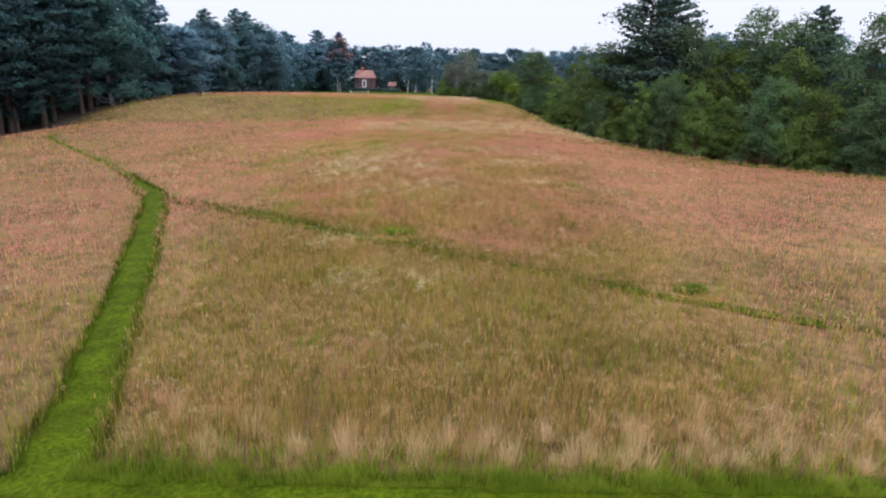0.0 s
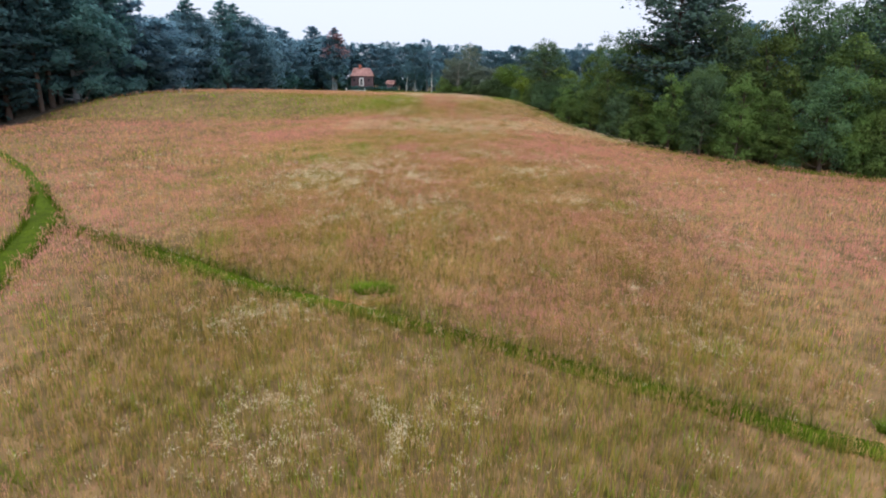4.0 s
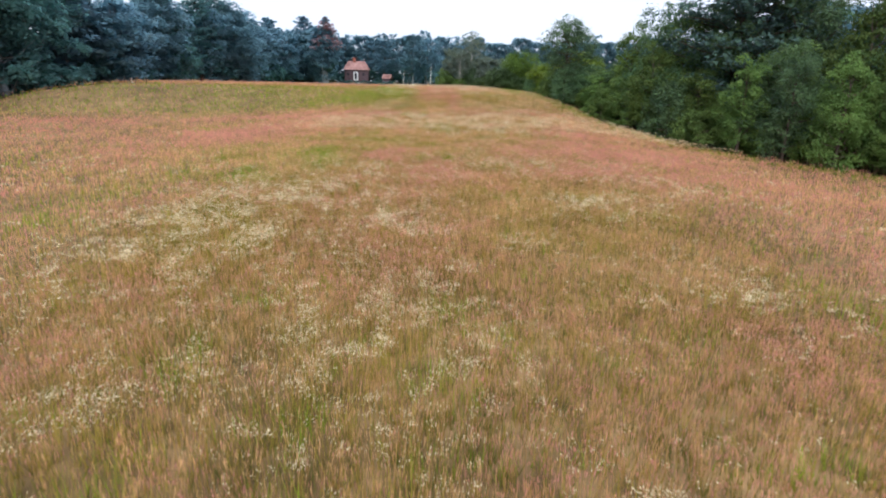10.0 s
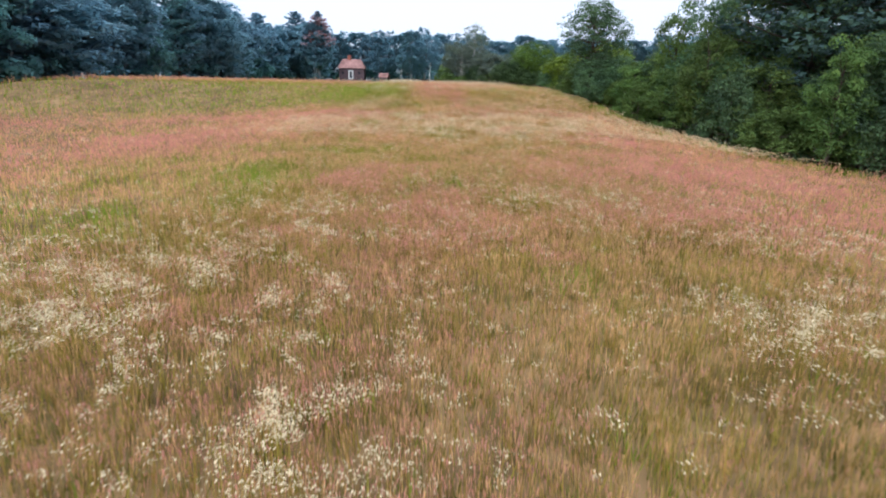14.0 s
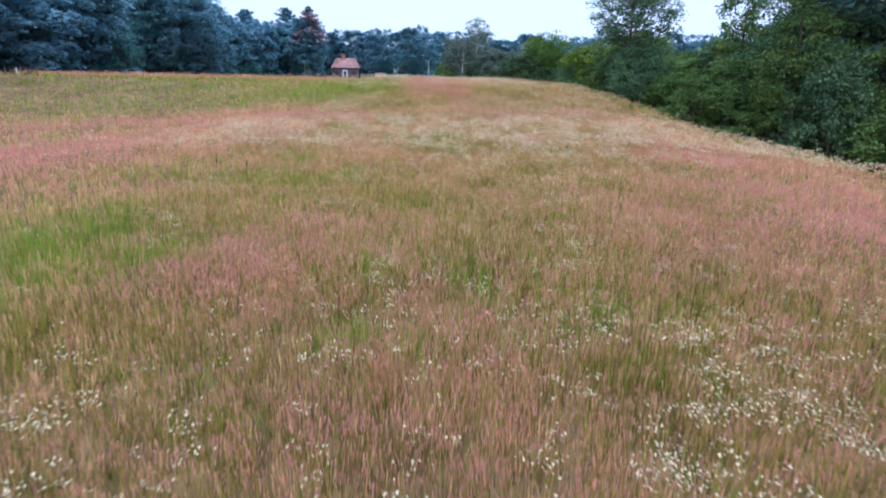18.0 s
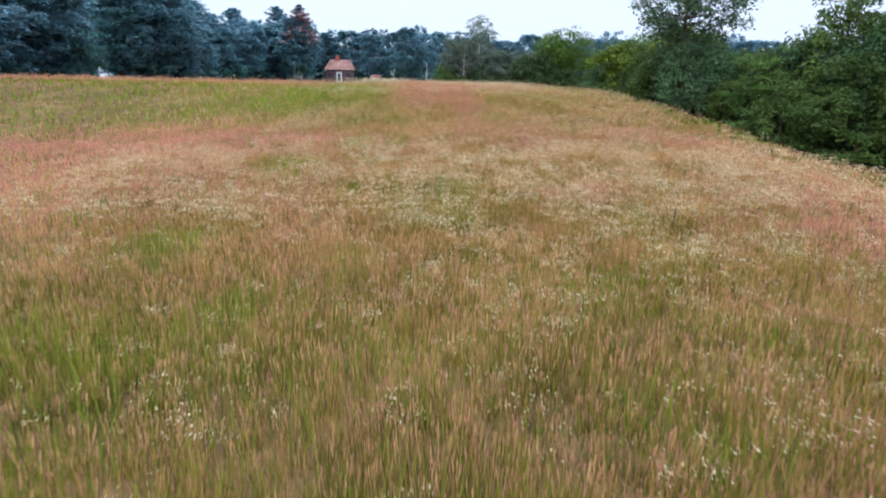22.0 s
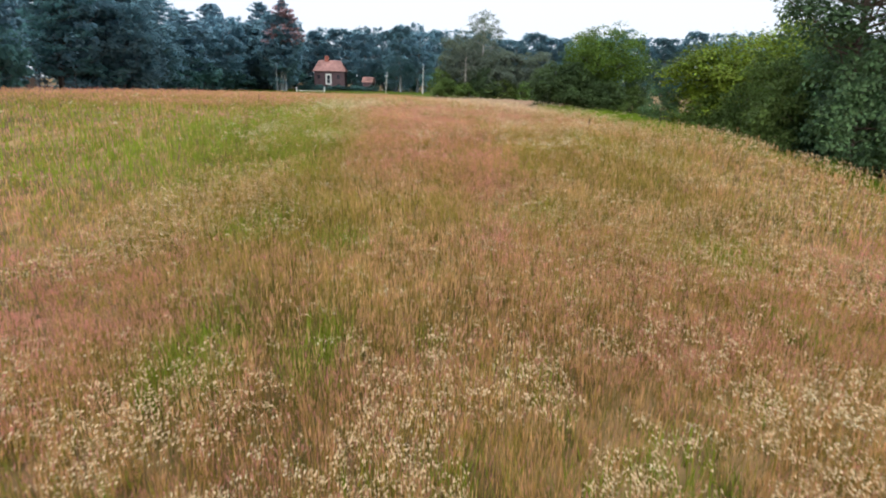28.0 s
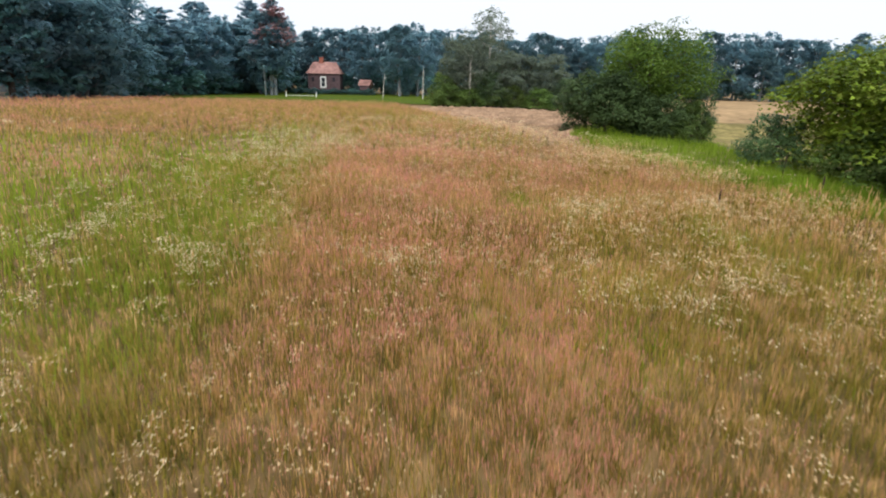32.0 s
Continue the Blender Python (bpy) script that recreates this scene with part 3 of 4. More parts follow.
x, y = np.repeat(cx, 70) + rng.normal(0, 0.10, k * 70), np.repeat(cy, 70) + rng.normal(0, 0.08, k * 70)
ok = clear_of_ways(x, y) > 0.1
x, y, tall = x[ok], y[ok], (np.repeat(rng.uniform(0.45, 0.95, k), 70) * rng.uniform(0.6, 1.1, k * 70))[ok]
stuff("straw_tussocks", blades(rng, x, y, tall, rng.uniform(0.008, 0.014, len(x)), 0.55), M_PALE, "pale splayed tussocks of dry grass", "grass")

# leafy green herbs at the back of the two hollows beside the cross path, and dry flattened grass before them
a, r = rng.uniform(0, 2 * math.pi, 9000), np.sqrt(rng.uniform(0, 1, 9000))
second = rng.random(9000) < 0.5
ring = r * (0.75 + 0.3 * np.sin(2 * a + 1) + 0.2 * np.sin(5 * a))
x, y = np.where(second, 10.6, -2.25) + 0.62 * ring * np.cos(a), np.where(second, 23.3, 31.05) + 0.36 * ring * np.sin(a)
stuff("hollow_herbs", blades(rng, x, y, rng.uniform(0.08, 0.34, 9000) * (0.5 + patchy(x, y, 0.3, 63)), rng.uniform(0.03, 0.055, 9000), 1.2), M_VERGE, "leafy bright green herbs in hollows by the path", "grass")
x, y = np.where(second, 10.5, -2.4) + 1.05 * r * np.cos(a), np.where(second, 22.5, 30.3) + 0.55 * r * np.sin(a)
ok = clear_of_ways(x, y) > 0
x, y = x[ok], y[ok]
stuff("flattened_grass", blades(rng, x, y, rng.uniform(0.06, 0.20, len(x)), rng.uniform(0.012, 0.022, len(x)), 2.6), M_STRAW, "dry flattened grass beside the cross path", "grass")

# lusher verge between the meadow and the shrubs
y = np.where(rng.random(80000) < 0.3, rng.uniform(50, 120, 80000), rng.uniform(112, 190, 80000))
x = edge_x(EDGE_RIGHT, y) + rng.uniform(-0.6, 1, len(y)) * np.interp(y, [110, 114, 121, 124], [0.8, 3.5, 6, 9]) + 0.8 * (patchy(y, y, 2.5, 40) - 0.5)
ok = x > edge_x(EDGE_RIGHT, y) - 0.6
x, y = x[ok], y[ok]
stuff("verge_grass", blades(rng, x, y, rng.uniform(0.2, 0.62, len(y)) * (0.6 + 0.8 * patchy(x, y, 1.3, 55)), rng.uniform(0.02, 0.05, len(y)), 0.5), M_VERGE, "bright green rough grass along the field's edge", "grass")

# short turf on the mown ways
x, y = rng.uniform(-26, 16, 400000), rng.uniform(8, 45, 400000)
ok = clear_of_ways(x, y) < 0.02
x, y = x[ok], y[ok]
stuff("mown_grass", blades(rng, x, y, rng.uniform(0.09, 0.17, len(x)), rng.uniform(0.012, 0.025, len(x)), 0.7), M_TURF, "short mown bright green grass on the paths", "grass")


def heads(rng, x, y, height, spread, size, count):
    """Clusters of small tilted petals, count of them on each plant."""
    n = len(x)
    k = n * count
    c = np.stack([np.repeat(x, count), np.repeat(y, count), np.repeat(land(x, y) + height, count)], 1)
    c += rng.normal(0, 1, (k, 3)) * np.repeat(spread, count)[:, None] * np.array([1, 1, 0.3])
    s = np.repeat(size, count) * rng.uniform(0.6, 1.3, k)
    a = rng.uniform(0, 2 * math.pi, k)
    tri = []
    for j in range(3):
        b = a + j * 2.094
        tri.append(c + np.stack([np.cos(b) * s, np.sin(b) * s, rng.normal(0, 0.7, k) * s], 1) * 0.62)
    return np.stack(tri, 1)


white, pale, stems = [], [], []
x, y, far = scatter(rng, 110000, 12, 62, 7, 70)
x2, y2, far2 = scatter(rng, 120000, 62, 140, 6.5, 70)
x, y, far = np.concatenate([x, x2]), np.concatenate([y, y2]), np.concatenate([far, far2])
x, y = x + 0.25 * np.sin(9 * patchy(x, y, 0.9, 35)), y + 0.25 * np.cos(9 * patchy(x, y, 0.9, 36))
thick = 0.07 + 1.35 * np.maximum(spots(x, y, FLOWER_LOW, 1.35, 0.8), spots(x, y, FLOWER_HIGH, 1.1, 1.0)) * np.interp(y, [38, 43, 53, 57, 76, 80], [1.0, 1.25, 1.2, 0.6, 0.55, 0.9]) + 1.5 * sstep(78, 83, y - 0.15 * x) * (1 - sstep(90, 95, y - 0.15 * x)) * sstep(-17, -9, x) * np.clip(2.2 * (patchy(x, y, 1.4, 62) - 0.36), 0, 1) + 0.28 * np.clip(3 * (patchy(x, y, 2.6, 31) - 0.58), 0, 1)
ok = in_field(x, y) & (clear_of_ways(x, y) > 0.15) & (rng.random(len(x)) < thick * 0.52 * (1 - 0.6 * sstep(1.1, 1.9, far)) * (far < 3.6) * (patchy(x, y, 0.75, 32) > 0.38))
x, y, far = x[ok], y[ok], far[ok]
tall = rng.uniform(0.74, 1.0, len(x))
white.append(heads(rng, x, y, tall, 0.065 * far ** 0.6, 0.0185 * np.interp(y, [40, 46, 60, 66, 76, 82], [1, 1.2, 1.2, 0.9, 0.9, 1.05]) * far ** 0.9, 13))
stems.append(blades(rng, x, y, tall, 0.012 * far, 0.05))
x, y, far = scatter(rng, 150000, 76, 104, 8, 60)
ok = in_field(x, y) & (far < 4) & (rng.random(len(x)) < pale_band(x, y) * 0.85 * (1 - 0.8 * spots(x, y, LUSH)) * sstep(0.3, 0.6, patchy(x, y, 0.7, 38)))
x, y, far = x[ok], y[ok], far[ok]
tall = rng.uniform(0.6, 0.88, len(x))
pale.append(heads(rng, x, y, tall, 0.055 * far ** 0.6, 0.023 * far ** 0.9, 8))
x, y, far = scatter(rng, 80000, 97, 145, 7, 60)
ok = in_field(x, y) & (rng.random(len(x)) < 0.9 * (0.35 + 0.65 * sstep(2, 6, np.abs(x + 0.5))) * (x > -9) * (1 - 0.85 * sstep(0.0, 2.2, -3.0 - 0.05 * (y - 108) - x) * sstep(105, 109, y)) * (patchy(x, y, 1.5, 33) > 0.4))
x, y, far = x[ok], y[ok], far[ok]
pale.append(heads(rng, x, y, rng.uniform(0.55, 0.80, len(x)), 0.05 * far ** 0.6, 0.024 * far ** 0.8, 6))
stuff("white_wildflowers", np.concatenate(white), M_WHITE, "cream-white wildflower heads in loose drifts", "flowers")
stuff("pale_seed_heads", np.concatenate(pale), M_PALE, "pale dry seed heads in a thick band", "flowers")
stuff("flower_stems", np.concatenate(stems), M_GREEN, "thin green stems of the wildflowers", "flowers")


# ---- trees ----
def leaves(rng, centres, normals, size, fold=0.8, corners=4):
    """A rhombus of leaf at each centre, facing roughly along its normal."""
    n = len(centres)
    d = normals + rng.normal(0, fold, (n, 3))
    d /= np.linalg.norm(d, axis=1)[:, None] + 1e-9
    t = rng.normal(0, 1, (n, 3))
    u = np.cross(d, t)
    u /= np.linalg.norm(u, axis=1)[:, None] + 1e-9
    w = np.cross(d, u)
    s = (size * rng.uniform(0.6, 1.35, n))[:, None]
    if corners == 3:
        v = np.stack([centres - u * s * 0.55 - w * s * 0.4, centres + u * s * 0.7, centres - u * s * 0.3 + w * s * 0.6], 1)
    else:
        v = np.stack([centres - u * s * 0.6, centres - w * s * 0.36, centres + u * s * 0.6, centres + w * s * 0.36], 1)
    return v.reshape(-1, 3), np.arange(n * corners).reshape(-1, corners)


def broad_tree(name, seed, height, radius, bare, count, leaf, mat, bark, label, category="tree", clumps=34, open_crown=0.0, corners=4, narrow=0.25, flat=0.9, fold=0.5, stray=0.16):
    """A trunk with limbs that carry layered clumps of leaves; bare: the share of the height below the crown."""
    rng = np.random.default_rng(seed)
    root = new(name)
    tagged(root, label, category)
    low = height * bare
    mid = np.array([0, 0, (low + height) / 2])
    half = np.array([radius, radius, (height - low) / 2])
    lean = rng.normal(0, 0.03, 2) * height
    line = [(0, 0, -0.3), (lean[0] * .2, lean[1] * .2, height * .25), (lean[0] * .6, lean[1] * .6, height * .55), (lean[0], lean[1], height * .9)]
    r0 = 0.017 * height + 0.04
    child("trunk", mesh_of("trunk", *tube(line, [r0 * 1.25, r0 * .85, r0 * .5, r0 * .1], 8), bark, True), root)
    tips, pieces, thin = [], [], 1 - 0.6 * open_crown
    p1, p2, p3 = rng.uniform(0, 2 * math.pi, 3)
    for k in range(clumps):
        a = k * 2.39996 + rng.uniform(-0.5, 0.5)
        up = np.clip(0.98 - 1.93 * (k + 0.5) / clumps + rng.uniform(-0.08, 0.08), -0.95, 1)
        out = rng.uniform(0.76, 1.08) if k % 4 else rng.uniform(0.35, 0.72)
        girth = math.sqrt(1 - up * up)
        if bare < 0.05 and up < 0:
            girth = max(girth, 0.84)
        wide = 1 + 0.15 * math.sin(a + p1 + 1.5 * up) + 0.11 * math.sin(2 * a + p2 - 2 * up) + 0.08 * math.sin(3 * a + p3)
        p = mid + half * out * np.array([math.cos(a) * girth * wide, math.sin(a) * girth * wide, up * (0.9 + 0.1 * wide)])
        p[:2] *= 1.0 - narrow * max(0, (p[2] - mid[2]) / half[2])
        tips.append(p)
        if k % 3 == 0:
            h = max(low * 0.6, min(height * 0.75, p[2] - rng.uniform(0.15, 0.3) * height * 0.6))
            s = np.array([lean[0] * h / height, lean[1] * h / height, h])
            m = (s + p) / 2 + np.array([0, 0, -0.04 * height])
            pieces.append(tube([s, m, p], [r0 * .38 * thin, r0 * .24 * thin, r0 * .06], 5))
    child("branchwork", mesh_of("branchwork", *join(pieces), bark, True), root)
    tips = np.array(tips)
    size = radius * rng.uniform(0.17, 0.40, clumps) * (1 - 0.35 * open_crown)
    # each clump carries lobes, each lobe a shell of leaves that is thickest above
    lobes = 7
    ld = rng.normal(0, 1, (clumps, lobes, 3))
    ld /= np.linalg.norm(ld, axis=2)[:, :, None]
    ld[:, :, 2] = np.abs(ld[:, :, 2]) * 1.2 - 0.4
    lc = tips[:, None] + ld * (size * 0.8)[:, None, None] * np.array([1, 1, 0.85])
    lr = size[:, None] * rng.uniform(0.36, 0.7, (clumps, lobes))
    weight = (lr ** 2).ravel()
    which = rng.choice(clumps * lobes, count, p=weight / weight.sum())
    d = rng.normal(0, 1, (count, 3))
    d /= np.linalg.norm(d, axis=1)[:, None]
    d[:, 2] = np.where(rng.random(count) < 0.72, np.abs(d[:, 2]), d[:, 2])
    shell = np.where(rng.random(count) < stray, rng.uniform(1.0, 1.55, count), rng.uniform(0.6, 1.05, count) ** 0.5)
    c = lc.reshape(-1, 3)[which] + d * (lr.ravel()[which] * shell)[:, None] * np.array([1, 1, flat])
    c[:, 2] = np.maximum(c[:, 2], 0.15)
    child("crown", mesh_of("crown", *leaves(rng, c, d * 0.8 + np.array([0, 0, 0.8]), leaf, fold, corners), mat), root)
    return root


def pine_tree(name, seed, height, radius, bare, boughs, tufts, leaf, mat, label, rust=0.0, droop=0.0, blunt=2.3, bark=M_FAR_BARK):
    """A straight trunk with whorls of level boughs, each a plume of needle tufts."""
    rng = np.random.default_rng(seed)
    root = new(name)
    tagged(root, label, "pine tree")
    r0 = 0.014 * height + 0.05
    child("trunk", mesh_of("trunk", *tube([(0, 0, -0.3), (0.1, 0, height * .5), (0, 0.1, height * .97)], [r0 * 1.2, r0 * .7, r0 * .08], 8), bark, True), root)
    cs, ns, pieces = [], [], []
    for k in range(boughs):
        t = (k + rng.random()) / boughs
        z = height * (bare + (1 - bare) * t)
        reach = radius * min(1.0, 0.55 + t * 1.6) * (1 - t ** blunt) ** 0.8 * rng.uniform(0.55, 1.15) + 0.35
        a = k * 2.4 + rng.uniform(-0.5, 0.5)
        rise = reach * (rng.uniform(0.0, 0.35) - droop)
        e = np.array([math.cos(a) * reach, math.sin(a) * reach, rise])
        s = np.array([0, 0, z])
        pieces.append(tube([s, s + e * 0.55 + (0, 0, -0.03 * reach), s + e], [r0 * .22, r0 * .14, 0.01], 4))
        m = max(4, int(tufts * (0.35 + reach / radius)))
        f = rng.uniform(0.25, 1.05, m)
        side = rng.normal(0, 0.22, m) * reach * (0.4 + f * 0.5)
        c = s + e * f[:, None] + np.stack([-np.sin(a) * side, np.cos(a) * side, rng.normal(0, 0.07, m) * (0.6 + reach * 0.35) + 0.10 + 0.10 * reach * f * f - 0.35 * np.abs(side) * 0.5], 1)
        cs.append(c)
        ns.append(np.tile((0, 0, 1.0), (m, 1)) + 0.4 * (c - s) / (reach + 0.1))
    child("branchwork", mesh_of("branchwork", *join(pieces), bark, True), root)
    cs, ns = np.concatenate(cs), np.concatenate(ns)
    dead = (rng.random(len(cs)) < rust * sstep(0.48, 0.62, cs[:, 2] / height) * (1 - 0.75 * sstep(0.88, 0.96, cs[:, 2] / height)))
    child("crown", mesh_of("crown", *leaves(rng, cs[~dead], ns[~dead], leaf, 0.6, 3), mat), root)
    if dead.any():
        child("dead_needles", mesh_of("dead_needles", *leaves(rng, cs[dead], ns[dead], leaf, 0.6, 3), M_RUST), root, "rust-brown dead needles")
    return root


def stand(x, y, turn=0.0, wide=1.0, high=1.0, sink=0.0):
    return pose(x, y, ground_z(x, y) - sink, 0, 0, turn) @ Matrix.Diagonal((wide, wide, high, 1))


WANTED = {}


def plant(proto, x, y, turn=0.0, wide=1.0, high=1.0, group="", label=""):
    WANTED.setdefault(proto.name, (proto, []))[1].append((stand(x, y, turn, wide, high), group, label))


def plant_all():
    for proto, spots_wanted in WANTED.values():
        for m, group, label in spots_wanted[1:]:
            tagged(copy_thing(proto, m), label, group=group)
        m, group, label = spots_wanted[0]
        proto.matrix_basis = m
        tagged(proto, label, group=group)


# close trees of the hedgerow
OAK = broad_tree("broadleaf_tree", 1, 14, 4.6, 0.02, 18000, 0.21, M_LEAF, M_BARK, "full dark green broadleaf tree at the meadow's edge", clumps=84, corners=3)
ASH = broad_tree("broadleaf_tree", 2, 12, 3.6, 0.02, 15000, 0.20, M_LEAF_LIGHT, M_BARK, "yellow-green broadleaf tree leafy to the ground", clumps=76, corners=3)
MAPLE = broad_tree("broadleaf_tree", 3, 16, 4.8, 0.12, 17000, 0.22, M_LEAF, M_BARK, "tall dark broadleaf tree with an uneven crown", clumps=76, corners=3)
SHRUB = broad_tree("shrub", 4, 4.2, 2.7, 0.0, 9000, 0.155, M_LEAF, M_BARK, "dense green shrub reaching down to the grass", "shrub", clumps=50, corners=3)
BRUSH = broad_tree("shrub", 5, 3.4, 2.4, 0.0, 9000, 0.14, M_LEAF_LIGHT, M_BARK, "light green vine-covered shrub at the field's edge", "shrub", clumps=50, corners=3)
PINE = pine_tree("white_pine", 6, 24, 6.6, 0.12, 130, 80, 0.42, M_NEEDLE, "tall dark white pine with level boughs", bark=M_BARK)

# far trees, with fewer and larger leaves; distance haze is put into their colours
FAR_OAK = broad_tree("broadleaf_tree", 21, 24, 7.0, 0.04, 4800, 0.74, M_HAZED_LEAF, M_FAR_BARK, "dark green woodland tree in the far tree line", clumps=52, corners=3, fold=0.25)
FAR_MAPLE = broad_tree("broadleaf_tree", 22, 25, 6.0, 0.05, 4800, 0.72, M_HAZED_LEAF, M_FAR_BARK, "tall dark woodland tree in the far tree line", clumps=46, corners=3, fold=0.25)
FAR_PINE = pine_tree("white_pine", 23, 27, 5.8, 0.15, 80, 34, 0.95, M_HAZED_NEEDLE, "dark far white pine above the woods", blunt=4.5)
MID_OAK = broad_tree("broadleaf_tree", 27, 24, 6.6, 0.04, 9000, 0.55, M_HAZED_LEAF, M_FAR_BARK, "broadleaf tree at the edge of the woods, blue-green with painted haze", clumps=64, corners=3, fold=0.25)
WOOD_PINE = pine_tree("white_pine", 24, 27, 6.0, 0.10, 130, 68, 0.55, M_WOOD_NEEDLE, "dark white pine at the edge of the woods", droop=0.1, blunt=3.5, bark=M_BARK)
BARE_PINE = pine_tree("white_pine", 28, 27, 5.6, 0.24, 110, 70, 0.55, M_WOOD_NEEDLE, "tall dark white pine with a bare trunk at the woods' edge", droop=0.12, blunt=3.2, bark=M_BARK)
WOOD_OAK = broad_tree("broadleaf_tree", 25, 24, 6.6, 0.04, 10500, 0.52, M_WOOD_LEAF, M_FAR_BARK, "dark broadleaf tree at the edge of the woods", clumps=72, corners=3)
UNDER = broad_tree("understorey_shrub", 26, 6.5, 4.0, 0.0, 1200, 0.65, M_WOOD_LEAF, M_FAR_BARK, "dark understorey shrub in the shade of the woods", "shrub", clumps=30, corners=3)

rnd = random.Random(3)


def in_sightline(x, y):
    """True in the gap left treeless so that the camera sees the shed."""
    return y > 150 and x < -50 and abs(0.808 * x + 0.589 * (y - 95)) < 6.0


def along(edge, y):
    return float(edge_x(edge, y))


# hedgerow on the east side: shrubs and low trees in front, taller trees behind
y = 40.0
while y < 118:
    x = along(HEDGE, y)
    low = rnd.random()
    front = (SHRUB if low < 0.45 else BRUSH if low < 0.8 else ASH if low < 0.9 else OAK) if y > 92 else (SHRUB if low < 0.25 else BRUSH if low < 0.45 else ASH if low < 0.75 else OAK)
    small = front in (ASH, OAK)
    tame = 0.8 if y > 106 else 1.0
    plant(front, x + rnd.uniform(1.6, 2.4) + (0.6 if small else 0), y, rnd.uniform(0, 360), rnd.uniform(0.5, 0.7) if small else rnd.uniform(0.65, 1.05) * (0.8 if y > 106 else 1.0),
          (rnd.uniform(0.45, 0.8) if small else rnd.uniform(0.65, 1.75)) * tame, "shrubs of the hedgerow")
    back = rnd.choice([SHRUB, BRUSH, ASH, OAK] if y < 96 else [SHRUB, BRUSH])
    tall = back in (ASH, OAK)
    plant(back, x + rnd.uniform(4.0, 6.0), y + rnd.uniform(-1, 1), rnd.uniform(0, 360), rnd.uniform(0.7, 0.95), (rnd.uniform(0.6, 0.85) if tall else rnd.uniform(1.1, 1.6)) * (0.85 if y > 106 else 1.0), "shrubs of the hedgerow")
    y += rnd.uniform(2.4, 3.4) if y > 60 else 5.0
for x, y, proto, wide, high in ((47, 82, ASH, 1.1, 1.15), (52, 74, MAPLE, 1.0, 1.15), (58, 66, OAK, 1.1, 1.25), (62, 58, MAPLE, 1.1, 1.2), (45, 90, OAK, 1.15, 1.35),
                                (40, 88, ASH, 1.1, 1.25), (37, 94, OAK, 1.0, 1.2), (34, 92, ASH, 0.9, 0.8), (31, 99, OAK, 0.9, 0.9), (50, 90, MAPLE, 1.1, 1.15),
                                (27.5, 101, ASH, 0.9, 1.12), (31, 98, OAK, 0.85, 1.0), (26.5, 106, ASH, 0.7, 0.7), (41, 101, OAK, 1.1, 1.1), (33.5, 89, ASH, 0.9, 0.85), (22.8, 104.5, ASH, 0.75, 0.9), (25.5, 101.5, OAK, 0.75, 0.95)):
    plant(proto, x, y, rnd.uniform(0, 360), wide, high, "trees of the hedgerow")
for x, y, wide, high in ((31.8, 97, 1.2, 1.03), (36.5, 100, 1.1, 0.97), (53, 88, 0.8, 0.85), (63, 80, 0.9, 0.95)):
    plant(PINE, x, y, rnd.uniform(0, 360), wide, high, "pines of the hedgerow")
for k in range(14):
    t = k / 13
    plant(FAR_OAK if k % 2 else FAR_MAPLE, 50 + 26 * (1 - t) + rnd.uniform(-3, 3), 62 + 58 * t, rnd.uniform(0, 360), 0.75, rnd.uniform(0.55, 0.75), "trees behind the hedgerow")

# lone open-crowned tree and the round tree past the crest
LONE = broad_tree("lone_tree", 31, 10.6, 3.1, 0.36, 17000, 0.145, M_LEAF, M_BARK, "slender dark tree with an open crown above the shrubs", clumps=130, open_crown=0.55, corners=3, fold=0.35)
plant(LONE, 16.4, 112.0, 20)
ROUND = broad_tree("round_tree", 32, 7.9, 3.4, 0.22, 22000, 0.15, M_ROUND, M_BARK, "rounded green tree standing by the meadow's edge", clumps=130, corners=3, narrow=0.0, fold=0.35, stray=0.05)
plant(ROUND, 13.7, 141, 40, 0.92, 0.88)
DARK_BUSH = broad_tree("dark_bush", 36, 3.6, 2.35, 0.0, 24000, 0.125, M_DARK_LEAF, M_BARK, "dense dark green bush at the foot of the round tree", "shrub", clumps=90, corners=3, narrow=0.05, fold=0.35, stray=0.06)
plant(DARK_BUSH, 10.3, 138.6, 15)
plant(DARK_BUSH, 12.8, 138.0, 190, 0.75, 0.7)
VINES = broad_tree("vine_bush", 34, 6.0, 3.5, 0.0, 22000, 0.145, M_VINE, M_BARK, "big yellow-green bush draped in vines down to the grass", "shrub", clumps=110, corners=3, narrow=0.05, fold=0.35, stray=0.08)
plant(VINES, 16.6, 122.6, 0, 1.0, 0.85)
plant(VINES, 20.6, 124.0, 130, 1.05, 1.12)
for x, y, proto, wide, high in ((16.0, 139.5, BRUSH, 0.6, 0.7), (17.0, 141.0, SHRUB, 0.5, 0.8), (14.3, 137.2, BRUSH, 0.5, 0.4), (15.9, 110.6, SHRUB, 0.75, 1.0), (15.4, 113.6, BRUSH, 0.7, 0.95), (17.9, 112.4, SHRUB, 0.9, 1.05), (15.6, 116.5, BRUSH, 0.8, 1.1), (0.8, 196, BRUSH, 1.2, 0.9), (5.0, 197, BRUSH, 1.2, 0.8), (10.5, 197, BRUSH, 1.2, 0.9), (15.5, 198, BRUSH, 1.2, 0.9), (15.2, 120.6, BRUSH, 0.8, 0.6), (17.0, 119.4, BRUSH, 0.9, 0.9), (19.2, 120.6, BRUSH, 0.9, 1.1),
                                (18.2, 119.0, SHRUB, 0.9, 0.9), (21.5, 119.0, SHRUB, 1.1, 1.2), (13.6, 124.6, SHRUB, 0.45, 0.5), (22.5, 126, ASH, 0.9, 0.6)):
    plant(proto, x, y, rnd.uniform(0, 360), wide, high, "shrubs past the crest")

